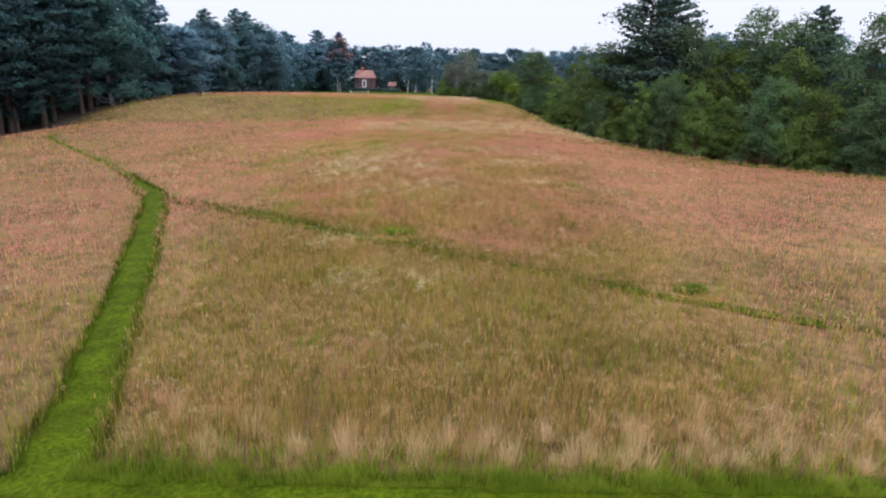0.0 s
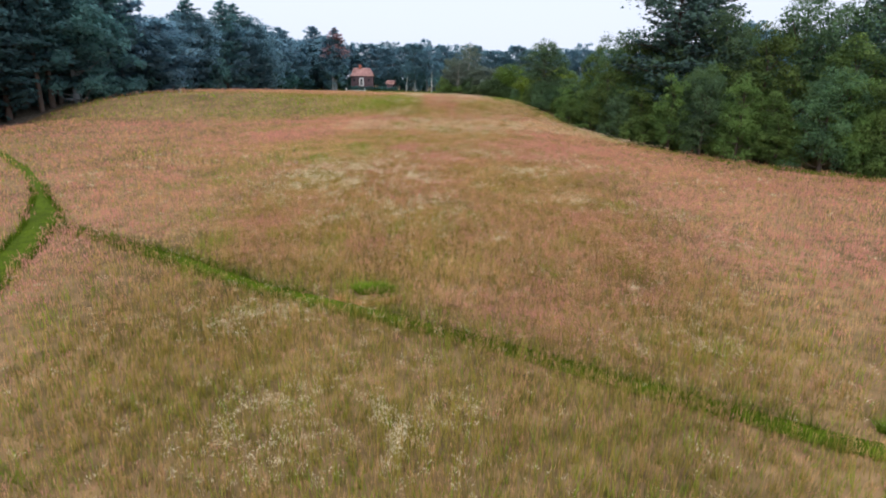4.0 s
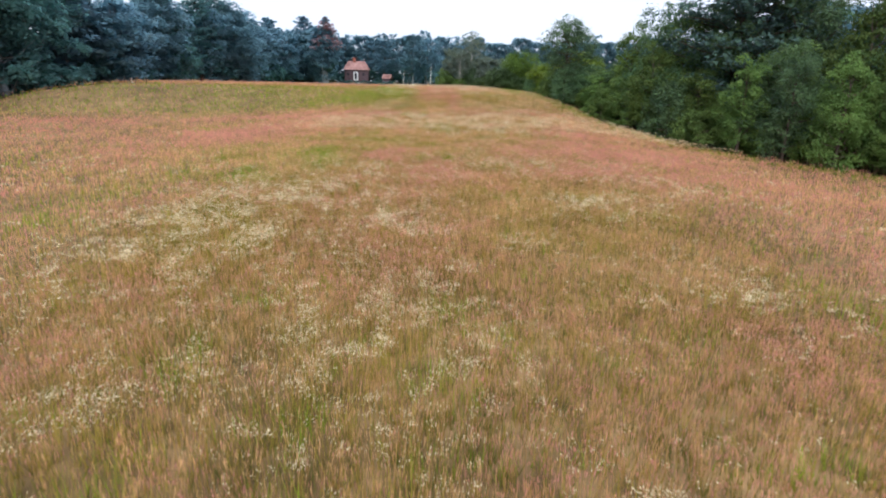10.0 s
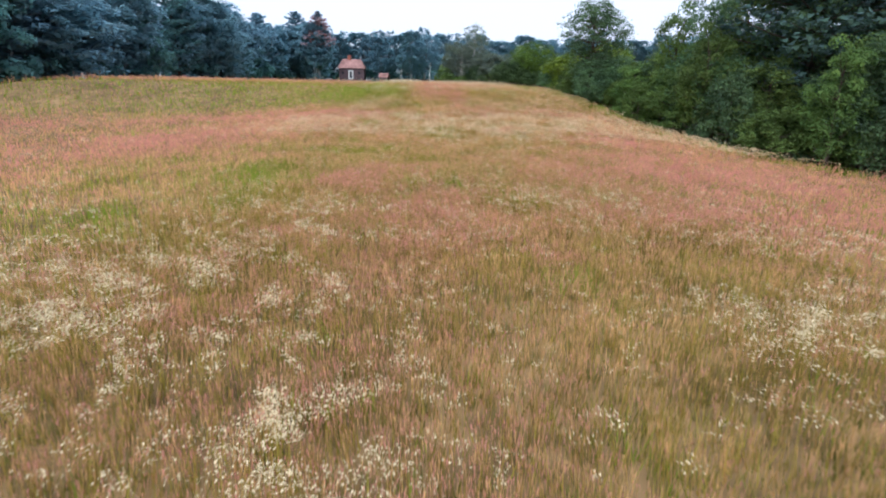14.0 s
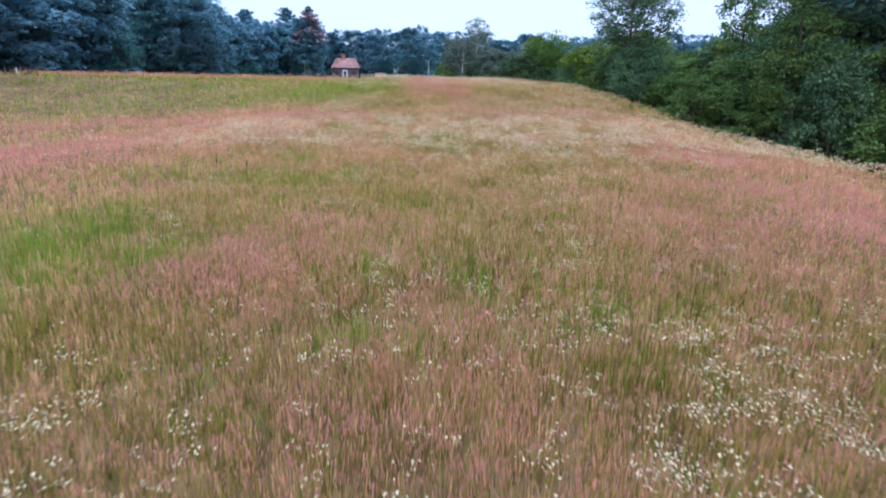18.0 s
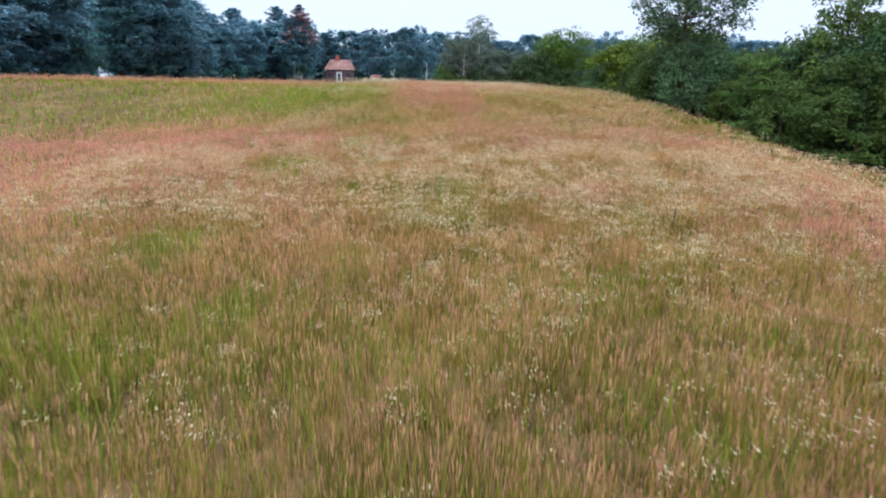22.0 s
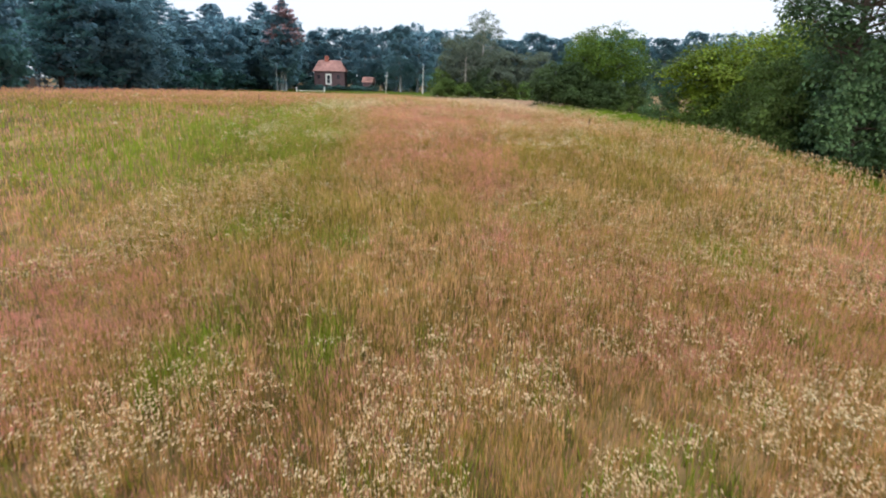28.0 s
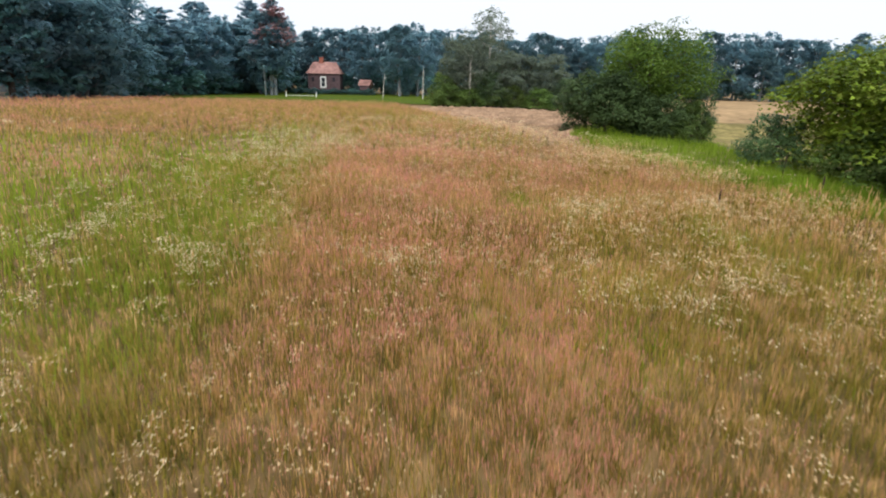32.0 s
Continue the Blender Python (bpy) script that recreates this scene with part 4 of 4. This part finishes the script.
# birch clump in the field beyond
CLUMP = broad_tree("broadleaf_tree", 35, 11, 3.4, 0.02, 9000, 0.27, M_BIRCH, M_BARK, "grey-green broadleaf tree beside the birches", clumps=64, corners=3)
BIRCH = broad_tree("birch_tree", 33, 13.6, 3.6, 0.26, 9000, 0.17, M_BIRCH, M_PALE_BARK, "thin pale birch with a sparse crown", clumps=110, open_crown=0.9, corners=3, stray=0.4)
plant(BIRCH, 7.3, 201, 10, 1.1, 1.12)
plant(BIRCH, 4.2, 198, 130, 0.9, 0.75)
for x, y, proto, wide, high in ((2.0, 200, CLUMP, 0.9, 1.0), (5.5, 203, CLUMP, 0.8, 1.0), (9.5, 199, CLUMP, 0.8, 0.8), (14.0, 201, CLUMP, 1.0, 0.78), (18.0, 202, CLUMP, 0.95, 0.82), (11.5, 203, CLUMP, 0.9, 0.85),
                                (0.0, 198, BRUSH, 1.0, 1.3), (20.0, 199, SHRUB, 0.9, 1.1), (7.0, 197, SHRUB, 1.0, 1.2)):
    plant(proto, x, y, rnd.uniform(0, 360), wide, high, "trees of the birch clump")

# woods on the west side, tall at first, with a low stretch before the lawn
WOODS_Y = [40, 138, 146, 159, 167, 203, 207, 246, 256, 280, 300]
WOODS_TALL = [26, 25.0, 18.5, 18.0, 21.5, 22.0, 16.8, 17.6, 21, 22, 23]
for row, (back, step) in enumerate(((2.5, 6.5), (9.0, 8.0))):
    y = 40.0 + 2 * row
    while y < 300:
        x = along(EDGE_LEFT, y) if y < 200 else -58 + 0.02 * (y - 200)
        pine = rnd.random() < (0.45 if y < 140 else 0.16)
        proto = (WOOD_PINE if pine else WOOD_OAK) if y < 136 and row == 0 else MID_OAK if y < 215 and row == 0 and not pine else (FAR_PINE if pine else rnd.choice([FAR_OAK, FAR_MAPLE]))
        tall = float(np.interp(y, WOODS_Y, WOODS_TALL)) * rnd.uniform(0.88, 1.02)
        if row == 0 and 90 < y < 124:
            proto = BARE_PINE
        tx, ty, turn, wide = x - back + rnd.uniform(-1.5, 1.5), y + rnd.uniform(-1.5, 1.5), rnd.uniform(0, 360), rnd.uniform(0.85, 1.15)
        if not in_sightline(tx, ty):
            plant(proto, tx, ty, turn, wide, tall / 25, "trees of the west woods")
        if row == 0 and 86 < y < 122:
            y += step * rnd.uniform(0.6, 0.9)
            continue
        tx, turn, wide, high = x - back - 3.5 * (row > 0) - (1.5 if y < 120 else 0) + rnd.uniform(-1, 1), rnd.uniform(0, 360), rnd.uniform(0.95, 1.3), rnd.uniform(0.7, 1.1)
        if not in_sightline(tx, y + step / 2):
            plant(UNDER, tx, y + step / 2, turn, wide, high, "understorey of the woods")
        y += step * rnd.uniform(0.8, 1.25) * (1 if y < 200 else 1.4)

# leaf litter under the trees
wy = np.linspace(-10, 300, 80)
wx = np.where(wy < 200, edge_x(EDGE_LEFT, wy), -58 + 0.02 * (wy - 200))
LX, LY = wx[:, None] - np.linspace(0.5, 70, 14)[None, :], np.repeat(wy[:, None], 14, 1)
i = (np.arange(79)[:, None] * 14 + np.arange(13)[None, :]).ravel()
litter = new("woodland_floor", mesh_of("woodland_floor", np.stack([LX.ravel(), LY.ravel(), land(LX, LY).ravel() + 0.10], 1), np.stack([i + 1, i, i + 14, i + 15], 1), M_LITTER, True))
tagged(litter, "dark leaf-littered floor under the woodland trees", "ground", kind="structure")
for k in range(16):
    plant(UNDER, along(EDGE_LEFT, 44 + 6 * k) - rnd.uniform(9, 13), 44 + 6 * k, rnd.uniform(0, 360), 1.3, rnd.uniform(1.0, 1.5), "understorey of the woods")

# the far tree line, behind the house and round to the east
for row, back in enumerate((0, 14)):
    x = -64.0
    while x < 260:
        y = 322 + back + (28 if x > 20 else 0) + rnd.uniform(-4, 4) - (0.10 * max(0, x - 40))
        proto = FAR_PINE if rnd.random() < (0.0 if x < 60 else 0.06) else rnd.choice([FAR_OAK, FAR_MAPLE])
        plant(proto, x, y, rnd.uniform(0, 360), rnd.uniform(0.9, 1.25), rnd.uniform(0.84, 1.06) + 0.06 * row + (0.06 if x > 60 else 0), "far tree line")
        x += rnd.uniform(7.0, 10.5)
for k in range(34):
    x = -62 + k * 9.5
    plant(UNDER, x, 316 + (26 if x > 20 else 0) + rnd.uniform(-3, 3), rnd.uniform(0, 360), 1.4, 1.0, "understorey of the woods")
for k in range(12):
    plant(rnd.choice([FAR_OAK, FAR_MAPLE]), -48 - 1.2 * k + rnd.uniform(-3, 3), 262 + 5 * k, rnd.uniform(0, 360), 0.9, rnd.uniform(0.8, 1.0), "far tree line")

DEAD_PINE = pine_tree("white_pine", 41, 28, 5.5, 0.2, 90, 44, 0.8, M_HAZED_NEEDLE, "tall pine with rust-brown dying needles", rust=0.85)
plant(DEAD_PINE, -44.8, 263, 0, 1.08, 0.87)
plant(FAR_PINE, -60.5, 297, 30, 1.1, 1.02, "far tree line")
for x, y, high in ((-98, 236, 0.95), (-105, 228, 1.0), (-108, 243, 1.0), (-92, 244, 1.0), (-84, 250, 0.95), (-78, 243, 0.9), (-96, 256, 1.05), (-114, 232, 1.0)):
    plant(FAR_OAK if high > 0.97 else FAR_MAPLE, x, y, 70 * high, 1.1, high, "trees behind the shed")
# understorey placed along the camera's sight lines to screen the shed
for x, y, wide, high in ((-86.5, 206.5, 0.6, 0.62), (-59.5, 169.5, 0.9, 1.35), (-63.0, 172.3, 0.9, 1.5), (-70.0, 182.0, 0.9, 1.3), (-74.0, 190.0, 0.9, 1.3)):
    plant(UNDER, x, y, 30 * high, wide, high, "understorey of the woods")
for x, y, high in ((-59.5, 200, 0.92), (-58.5, 210, 0.86)):
    plant(MID_OAK, x, y, 200 * high, 1.0, high, "trees of the west woods")
plant(FAR_PINE, -77, 300, 60, 0.9, 1.0, "far tree line")
for x, y, high in ((-72.5, 112, 0.82), (-71, 124, 0.8), (-74, 104, 0.85), (-65, 170, 0.86), (-63, 189, 0.93), (-62.5, 197, 0.93)):
    plant(WOOD_PINE, x, y, 40 * high, 0.95, high, "trees of the west woods")

for x, y, high in ((-13.0, 284, 0.88), (-8.0, 290, 0.82), (-15.5, 300, 0.86), (-27, 304, 0.84), (-33, 318, 0.86)):
    plant(FAR_MAPLE if high > 0.83 else FAR_OAK, x, y, rnd.uniform(0, 360), 0.9, high, "trees beside the house")
for k in range(9):
    plant(UNDER, -46 + 2.9 * k, 291 + rnd.uniform(-0.6, 0.6), rnd.uniform(0, 360), 0.52, rnd.uniform(0.24, 0.32), "low hedge before the house", "low dark green hedge shrub in front of the farmhouse")
plant_all()

# dead pale trunks standing on the lawn
for x, y, top, lean, bark in ((-5.0, 252, 8.0, 0.1, M_PALE_BARK), (-15.0, 252, 6.0, 0.5, M_PALE_BARK), (-43.6, 250, 7.0, -0.2, M_FAR_BARK)):
    z = ground_z(x, y)
    ob = new("dead_trunk", mesh_of("dead_trunk", *tube([(0, 0, -0.3), (lean * .4, 0.03 * top, top * .5), (lean, 0, top)], [0.02 * top, 0.014 * top, 0.05], 8), bark, True))
    ob.matrix_basis = pose(x, y, z)
    tagged(ob, "bare bleached dead tree trunk standing on the lawn", "dead tree", "dead trunks")


# ---- the house ----
def house():
    root = tagged(new("house"), "two-storey dark red farmhouse with a red roof and white window", "house")
    w, d, h, top = 5.2, 4.0, 6.8, 10.2
    part("wall", box(bmesh.new(), (-w, -d, -0.4), (w, d, h), 0.03), M_WALL, root)
    roof = bmesh.new()
    pts = [(-w - .5, -d - .6, h - .35), (w + .5, -d - .6, h - .35), (w + .5, d + .6, h - .35), (-w - .5, d + .6, h - .35), (-w + 1.2, 0, top), (w - 1.6, 0, top)]
    vs = [roof.verts.new(p) for p in pts]
    for f in ((0, 1, 5, 4), (2, 3, 4, 5), (1, 2, 5), (3, 0, 4), (3, 2, 1, 0)):
        roof.faces.new([vs[i] for i in f])
    roof_ob = part("roof", roof, M_ROOF, root)
    chimney = box(bmesh.new(), (-1.9, -0.6, top - 0.8), (-0.5, 0.6, top + 1.5), 0.04)
    box(chimney, (-2.0, -0.7, top + 1.3), (-0.4, 0.7, top + 1.5), 0.03)
    part("chimney", chimney, M_BRICK, roof_ob)
    for x0, x1, z0, z1 in ((-1.3, 0.7, 2.0, 5.6), (-4.2, -3.1, 3.9, 5.3), (2.6, 3.7, 3.9, 5.3), (2.6, 3.7, 0.9, 2.4)):
        main = x1 - x0 > 1.5
        fr = bmesh.new()
        t = 0.45 if main else 0.12
        box(fr, (x0, -d - .10, z0), (x0 + t, -d + .05, z1))
        box(fr, (x1 - t, -d - .10, z0), (x1, -d + .05, z1))
        box(fr, (x0 + t, -d - .10, z1 - t), (x1 - t, -d + .05, z1))
        box(fr, (x0 + t, -d - .10, z0), (x1 - t, -d + .05, z0 + t))
        box(fr, (x0 + t, -d - .08, (z0 + z1) / 2 - .06), (x1 - t, -d + .05, (z0 + z1) / 2 + .06))
        win = part("window", fr, M_PAINT if main else M_WALL, root, "broad white window frame" if main else "")
        part("pane", box(bmesh.new(), (x0 + t, -d - .04, z0 + t), (x1 - t, -d + .02, z1 - t)), M_GLASS, win)
    root.matrix_basis = pose(-39.0, 304, ground_z(-39, 304), 0, 0, 3)
    return root


house()


def shed(x, y, turn, w, d, h, top, label):
    root = tagged(new("outbuilding"), label, "outbuilding")
    part("wall", box(bmesh.new(), (-w, -d, -0.4), (w, d, h), 0.02), M_WALL, root)
    bm = bmesh.new()
    pts = [(-w - .4, -d - .4, h), (w + .4, -d - .4, h), (w + .4, d + .4, h), (-w - .4, d + .4, h), (-w - .4, 0, top), (w + .4, 0, top)]
    vs = [bm.verts.new(p) for p in pts]
    for f in ((0, 1, 5, 4), (2, 3, 4, 5), (1, 2, 5), (3, 0, 4), (3, 2, 1, 0)):
        bm.faces.new([vs[i] for i in f])
    part("roof", bm, M_ROOF, root)
    root.matrix_basis = pose(x, y, ground_z(x, y), 0, 0, turn)
    return root


shed(-25.0, 298, -12, 1.6, 1.4, 3.0, 4.8, "small red-roofed outbuilding among the trees")


# gabled shed half hidden in the woods
def gabled_shed():
    root = tagged(new("garden_shed"), "weathered grey shed with a steep gable among the trees", "shed")
    w, d, h, top = 3.0, 3.2, 2.9, 6.2
    bm = bmesh.new()
    pts = [(-w, -d, -0.3), (w, -d, -0.3), (w, -d, h), (0, -d, top - 0.15), (-w, -d, h)]
    front = [bm.verts.new(p) for p in pts]
    rear = [bm.verts.new((p[0], d, p[2])) for p in pts]
    bm.faces.new(front)
    bm.faces.new(rear[::-1])
    for k in range(5):
        bm.faces.new([front[k], rear[k], rear[(k + 1) % 5], front[(k + 1) % 5]])
    part("wall", bm, M_BARK, root)
    for s in (-1, 1):
        slab = bmesh.new()
        low, high = (s * (w + 0.3), h - 0.3), (0.0, top)
        pts = [(low[0], -d - 0.3, low[1]), (low[0], d + 0.3, low[1]), (high[0], d + 0.3, high[1]), (high[0], -d - 0.3, high[1])]
        under = [slab.verts.new(p) for p in pts]
        upper = [slab.verts.new((p[0], p[1], p[2] + 0.12)) for p in pts]
        slab.faces.new(under)
        slab.faces.new(upper[::-1])
        for k in range(4):
            slab.faces.new([under[k], upper[k], upper[(k + 1) % 4], under[(k + 1) % 4]])
        bmesh.ops.recalc_face_normals(slab, faces=slab.faces[:])
        roof = part("roof_panel", slab, M_ROOF, root)
        edge = bmesh.new()
        bv = [edge.verts.new(p) for p in ((low[0], -d - 0.34, low[1] - 0.2), (high[0], -d - 0.34, high[1] - 0.2), (high[0], -d - 0.34, high[1] + 0.12), (low[0], -d - 0.34, low[1] + 0.12))]
        bw = [edge.verts.new((v.co.x, v.co.y + 0.035, v.co.z)) for v in bv]
        edge.faces.new(bv)
        edge.faces.new(bw[::-1])
        for k in range(4):
            edge.faces.new([bv[k], bw[k], bw[(k + 1) % 4], bv[(k + 1) % 4]])
        bmesh.ops.recalc_face_normals(edge, faces=edge.faces[:])
        part("barge_board", edge, M_PALE_BARK, roof, "pale weathered barge board")
    window = part("window", box(bmesh.new(), (-0.45, -d - 0.05, 3.2), (0.45, -d + 0.02, 4.3), 0.01), M_PALE_BARK, root)
    part("pane", box(bmesh.new(), (-0.37, -d - 0.07, 3.28), (0.37, -d - 0.03, 4.22)), M_GLASS, window)
    root.matrix_basis = pose(-90, 218, ground_z(-90, 218), 0, 0, 34)


gabled_shed()

# tan meadow beyond the hedgerow
fx, fy = np.meshgrid(np.linspace(26, 190, 50), np.linspace(188, 330, 50))
i = (np.arange(49)[:, None] * 50 + np.arange(49)[None, :]).ravel()
beyond = new("far_meadow", mesh_of("far_meadow", np.stack([fx.ravel(), fy.ravel(), land(fx, fy).ravel() + 0.10], 1), np.stack([i, i + 1, i + 51, i + 50], 1), M_FARMEADOW, True))
tagged(beyond, "tan unmown meadow beyond the hedgerow", "meadow", kind="structure")

# cut hay past the crest, lying in windrows
hy = np.linspace(128, 196, 60)
HX = (5.2 - 0.18 * (hy - 129))[:, None] + np.linspace(0, 1, 24)[None, :] * (edge_x(EDGE_RIGHT, hy) + 0.3 - 5.2 + 0.18 * (hy - 129))[:, None]
HY = np.repeat(hy[:, None], 24, 1)
i = (np.arange(59)[:, None] * 24 + np.arange(23)[None, :]).ravel()
cut = new("hay_field", mesh_of("hay_field", np.stack([HX.ravel(), HY.ravel(), land(HX, HY).ravel() + 0.095], 1), np.stack([i, i + 1, i + 25, i + 24], 1), M_STUBBLE, True))
tagged(cut, "pale cut stubble beyond the standing meadow", "stubble", kind="structure")
for k in range(15):
    y0 = 131.5 + 4.0 * k
    x0, x1 = 5.8 - 0.18 * (y0 - 129), float(edge_x(EDGE_RIGHT, y0)) - 0.4
    u = np.linspace(x0, x1, max(8, int((x1 - x0) / 0.3)))
    v = y0 + 0.5 * (patchy(u, u + 9.0 * k, 2.2, 52) - 0.5) + 0.08 * (u - x0)
    rows = []
    for off, up in ((-0.45, 0.0), (-0.25, 0.7), (0.0, 1.0), (0.25, 0.65), (0.48, 0.0)):
        w = v + off * (0.8 + 0.5 * patchy(u, v, 0.7, 53))
        rows.append(np.stack([u, w, land(u, w) + 0.08 + up * 0.30 * (0.55 + 0.9 * patchy(u * 1.3, v, 0.6, 54))], 1))
    n = len(u)
    i = (np.arange(4)[:, None] * n + np.arange(n - 1)[None, :]).ravel()
    ridge = new("windrow", mesh_of("windrow", np.concatenate(rows), np.stack([i, i + 1, i + n + 1, i + n], 1), M_HAY))
    tagged(ridge, "low windrow of drying cut hay on the stubble", "hay", "windrows of hay")

# rough green pasture past the crest
py = np.linspace(120, 190, 40)
PX, PY = edge_x(EDGE_RIGHT, py)[:, None] + np.linspace(0.6, 26, 16)[None, :], np.repeat(py[:, None], 16, 1)
i = (np.arange(39)[:, None] * 16 + np.arange(15)[None, :]).ravel()
rough = new("rough_pasture", mesh_of("rough_pasture", np.stack([PX.ravel(), PY.ravel(), land(PX, PY).ravel() + 0.085], 1), np.stack([i, i + 1, i + 17, i + 16], 1), M_PASTURE, True))
tagged(rough, "rough green pasture between meadow and shrubs", "pasture", kind="structure")

# lawn in front of the house
lx, ly = np.meshgrid(np.linspace(-62, 26, 60), np.linspace(207, 312, 60))
i = (np.arange(59)[:, None] * 60 + np.arange(59)[None, :]).ravel()
lawn = new("lawn", mesh_of("lawn", np.stack([lx.ravel(), ly.ravel(), land(lx, ly).ravel() + 0.12], 1), np.stack([i, i + 1, i + 61, i + 60], 1), M_MOWN, True))
tagged(lawn, "mown green lawn in front of the farmhouse", "lawn", kind="structure")


# white posts with a low rail by the lawn
def gate():
    root = tagged(new("low_gate"), "low white gate between two posts by the lawn", "gate")
    for x in (-3.6, 3.6):
        bm = box(bmesh.new(), (x - .11, -.11, -.2), (x + .11, .11, 1.15), 0.02)
        box(bm, (x - .14, -.14, 1.15), (x + .14, .14, 1.21), 0.02)
        part("post", bm, M_PAINT, root)
    part("rail", box(bmesh.new(), (-3.44, -.04, .3), (3.44, .04, .40), 0.01), M_PAINT, root)
    root.matrix_basis = pose(-34, 246, ground_z(-34, 246) + 0.1, 0, 0, 0)


gate()

# posts at the crest by the woods
for k, (x, y) in enumerate(((-59.5, 128), (-58.2, 128.6), (-53.0, 131), (-52.0, 131.6), (-51.2, 131.2), (-49.8, 132))):
    bm = bmesh.new()
    box(bm, (-.06, -.06, -.3), (.06, .06, 0.95 + 0.1 * (k % 3)), 0.015)
    me = bpy.data.meshes.new("fence_post")
    bm.to_mesh(me)
    bm.free()
    me.materials.append(M_PALE_BARK if k == 3 else M_BARK)
    ob = new("fence_post", me)
    ob.matrix_basis = pose(x, y, ground_z(x, y), 0, 2 * (k % 3 - 1), 17 * k)
    tagged(ob, "weathered grey wooden fence post at the woods' edge", "post", "fence posts")


# dark dry stalks standing above the grass
def stalk(x, y, tall):
    root = tagged(new("dry_stalk"), "dark dry seed stalk standing above the grass", "plant", "dry stalks")
    child("stem", mesh_of("stem", *tube([(0, 0, -.05), (0.02, 0.01, tall * .5), (0.05, 0, tall * .72)], [0.012, 0.010, 0.008], 6), M_STALK, True), root)
    child("seed_head", mesh_of("seed_head", *tube([(0.05, 0, tall * .7), (0.055, 0, tall * .76), (0.06, 0, tall * .9), (0.065, 0, tall)], [0.010, 0.026, 0.022, 0.006], 7), M_STALK, True), root)
    root.matrix_basis = pose(x, y, ground_z(x, y))


for x, y, tall in ((5.2, 82.6, 0.95), (-6.7, 76.6, 0.85), (-8.0, 77.4, 0.85), (6.2, 113.5, 0.95), (-2.6, 128, 1.0), (12.0, 121, 0.95), (-13, 130, 1.0), (10.2, 116, 0.9)):
    stalk(x, y, tall)
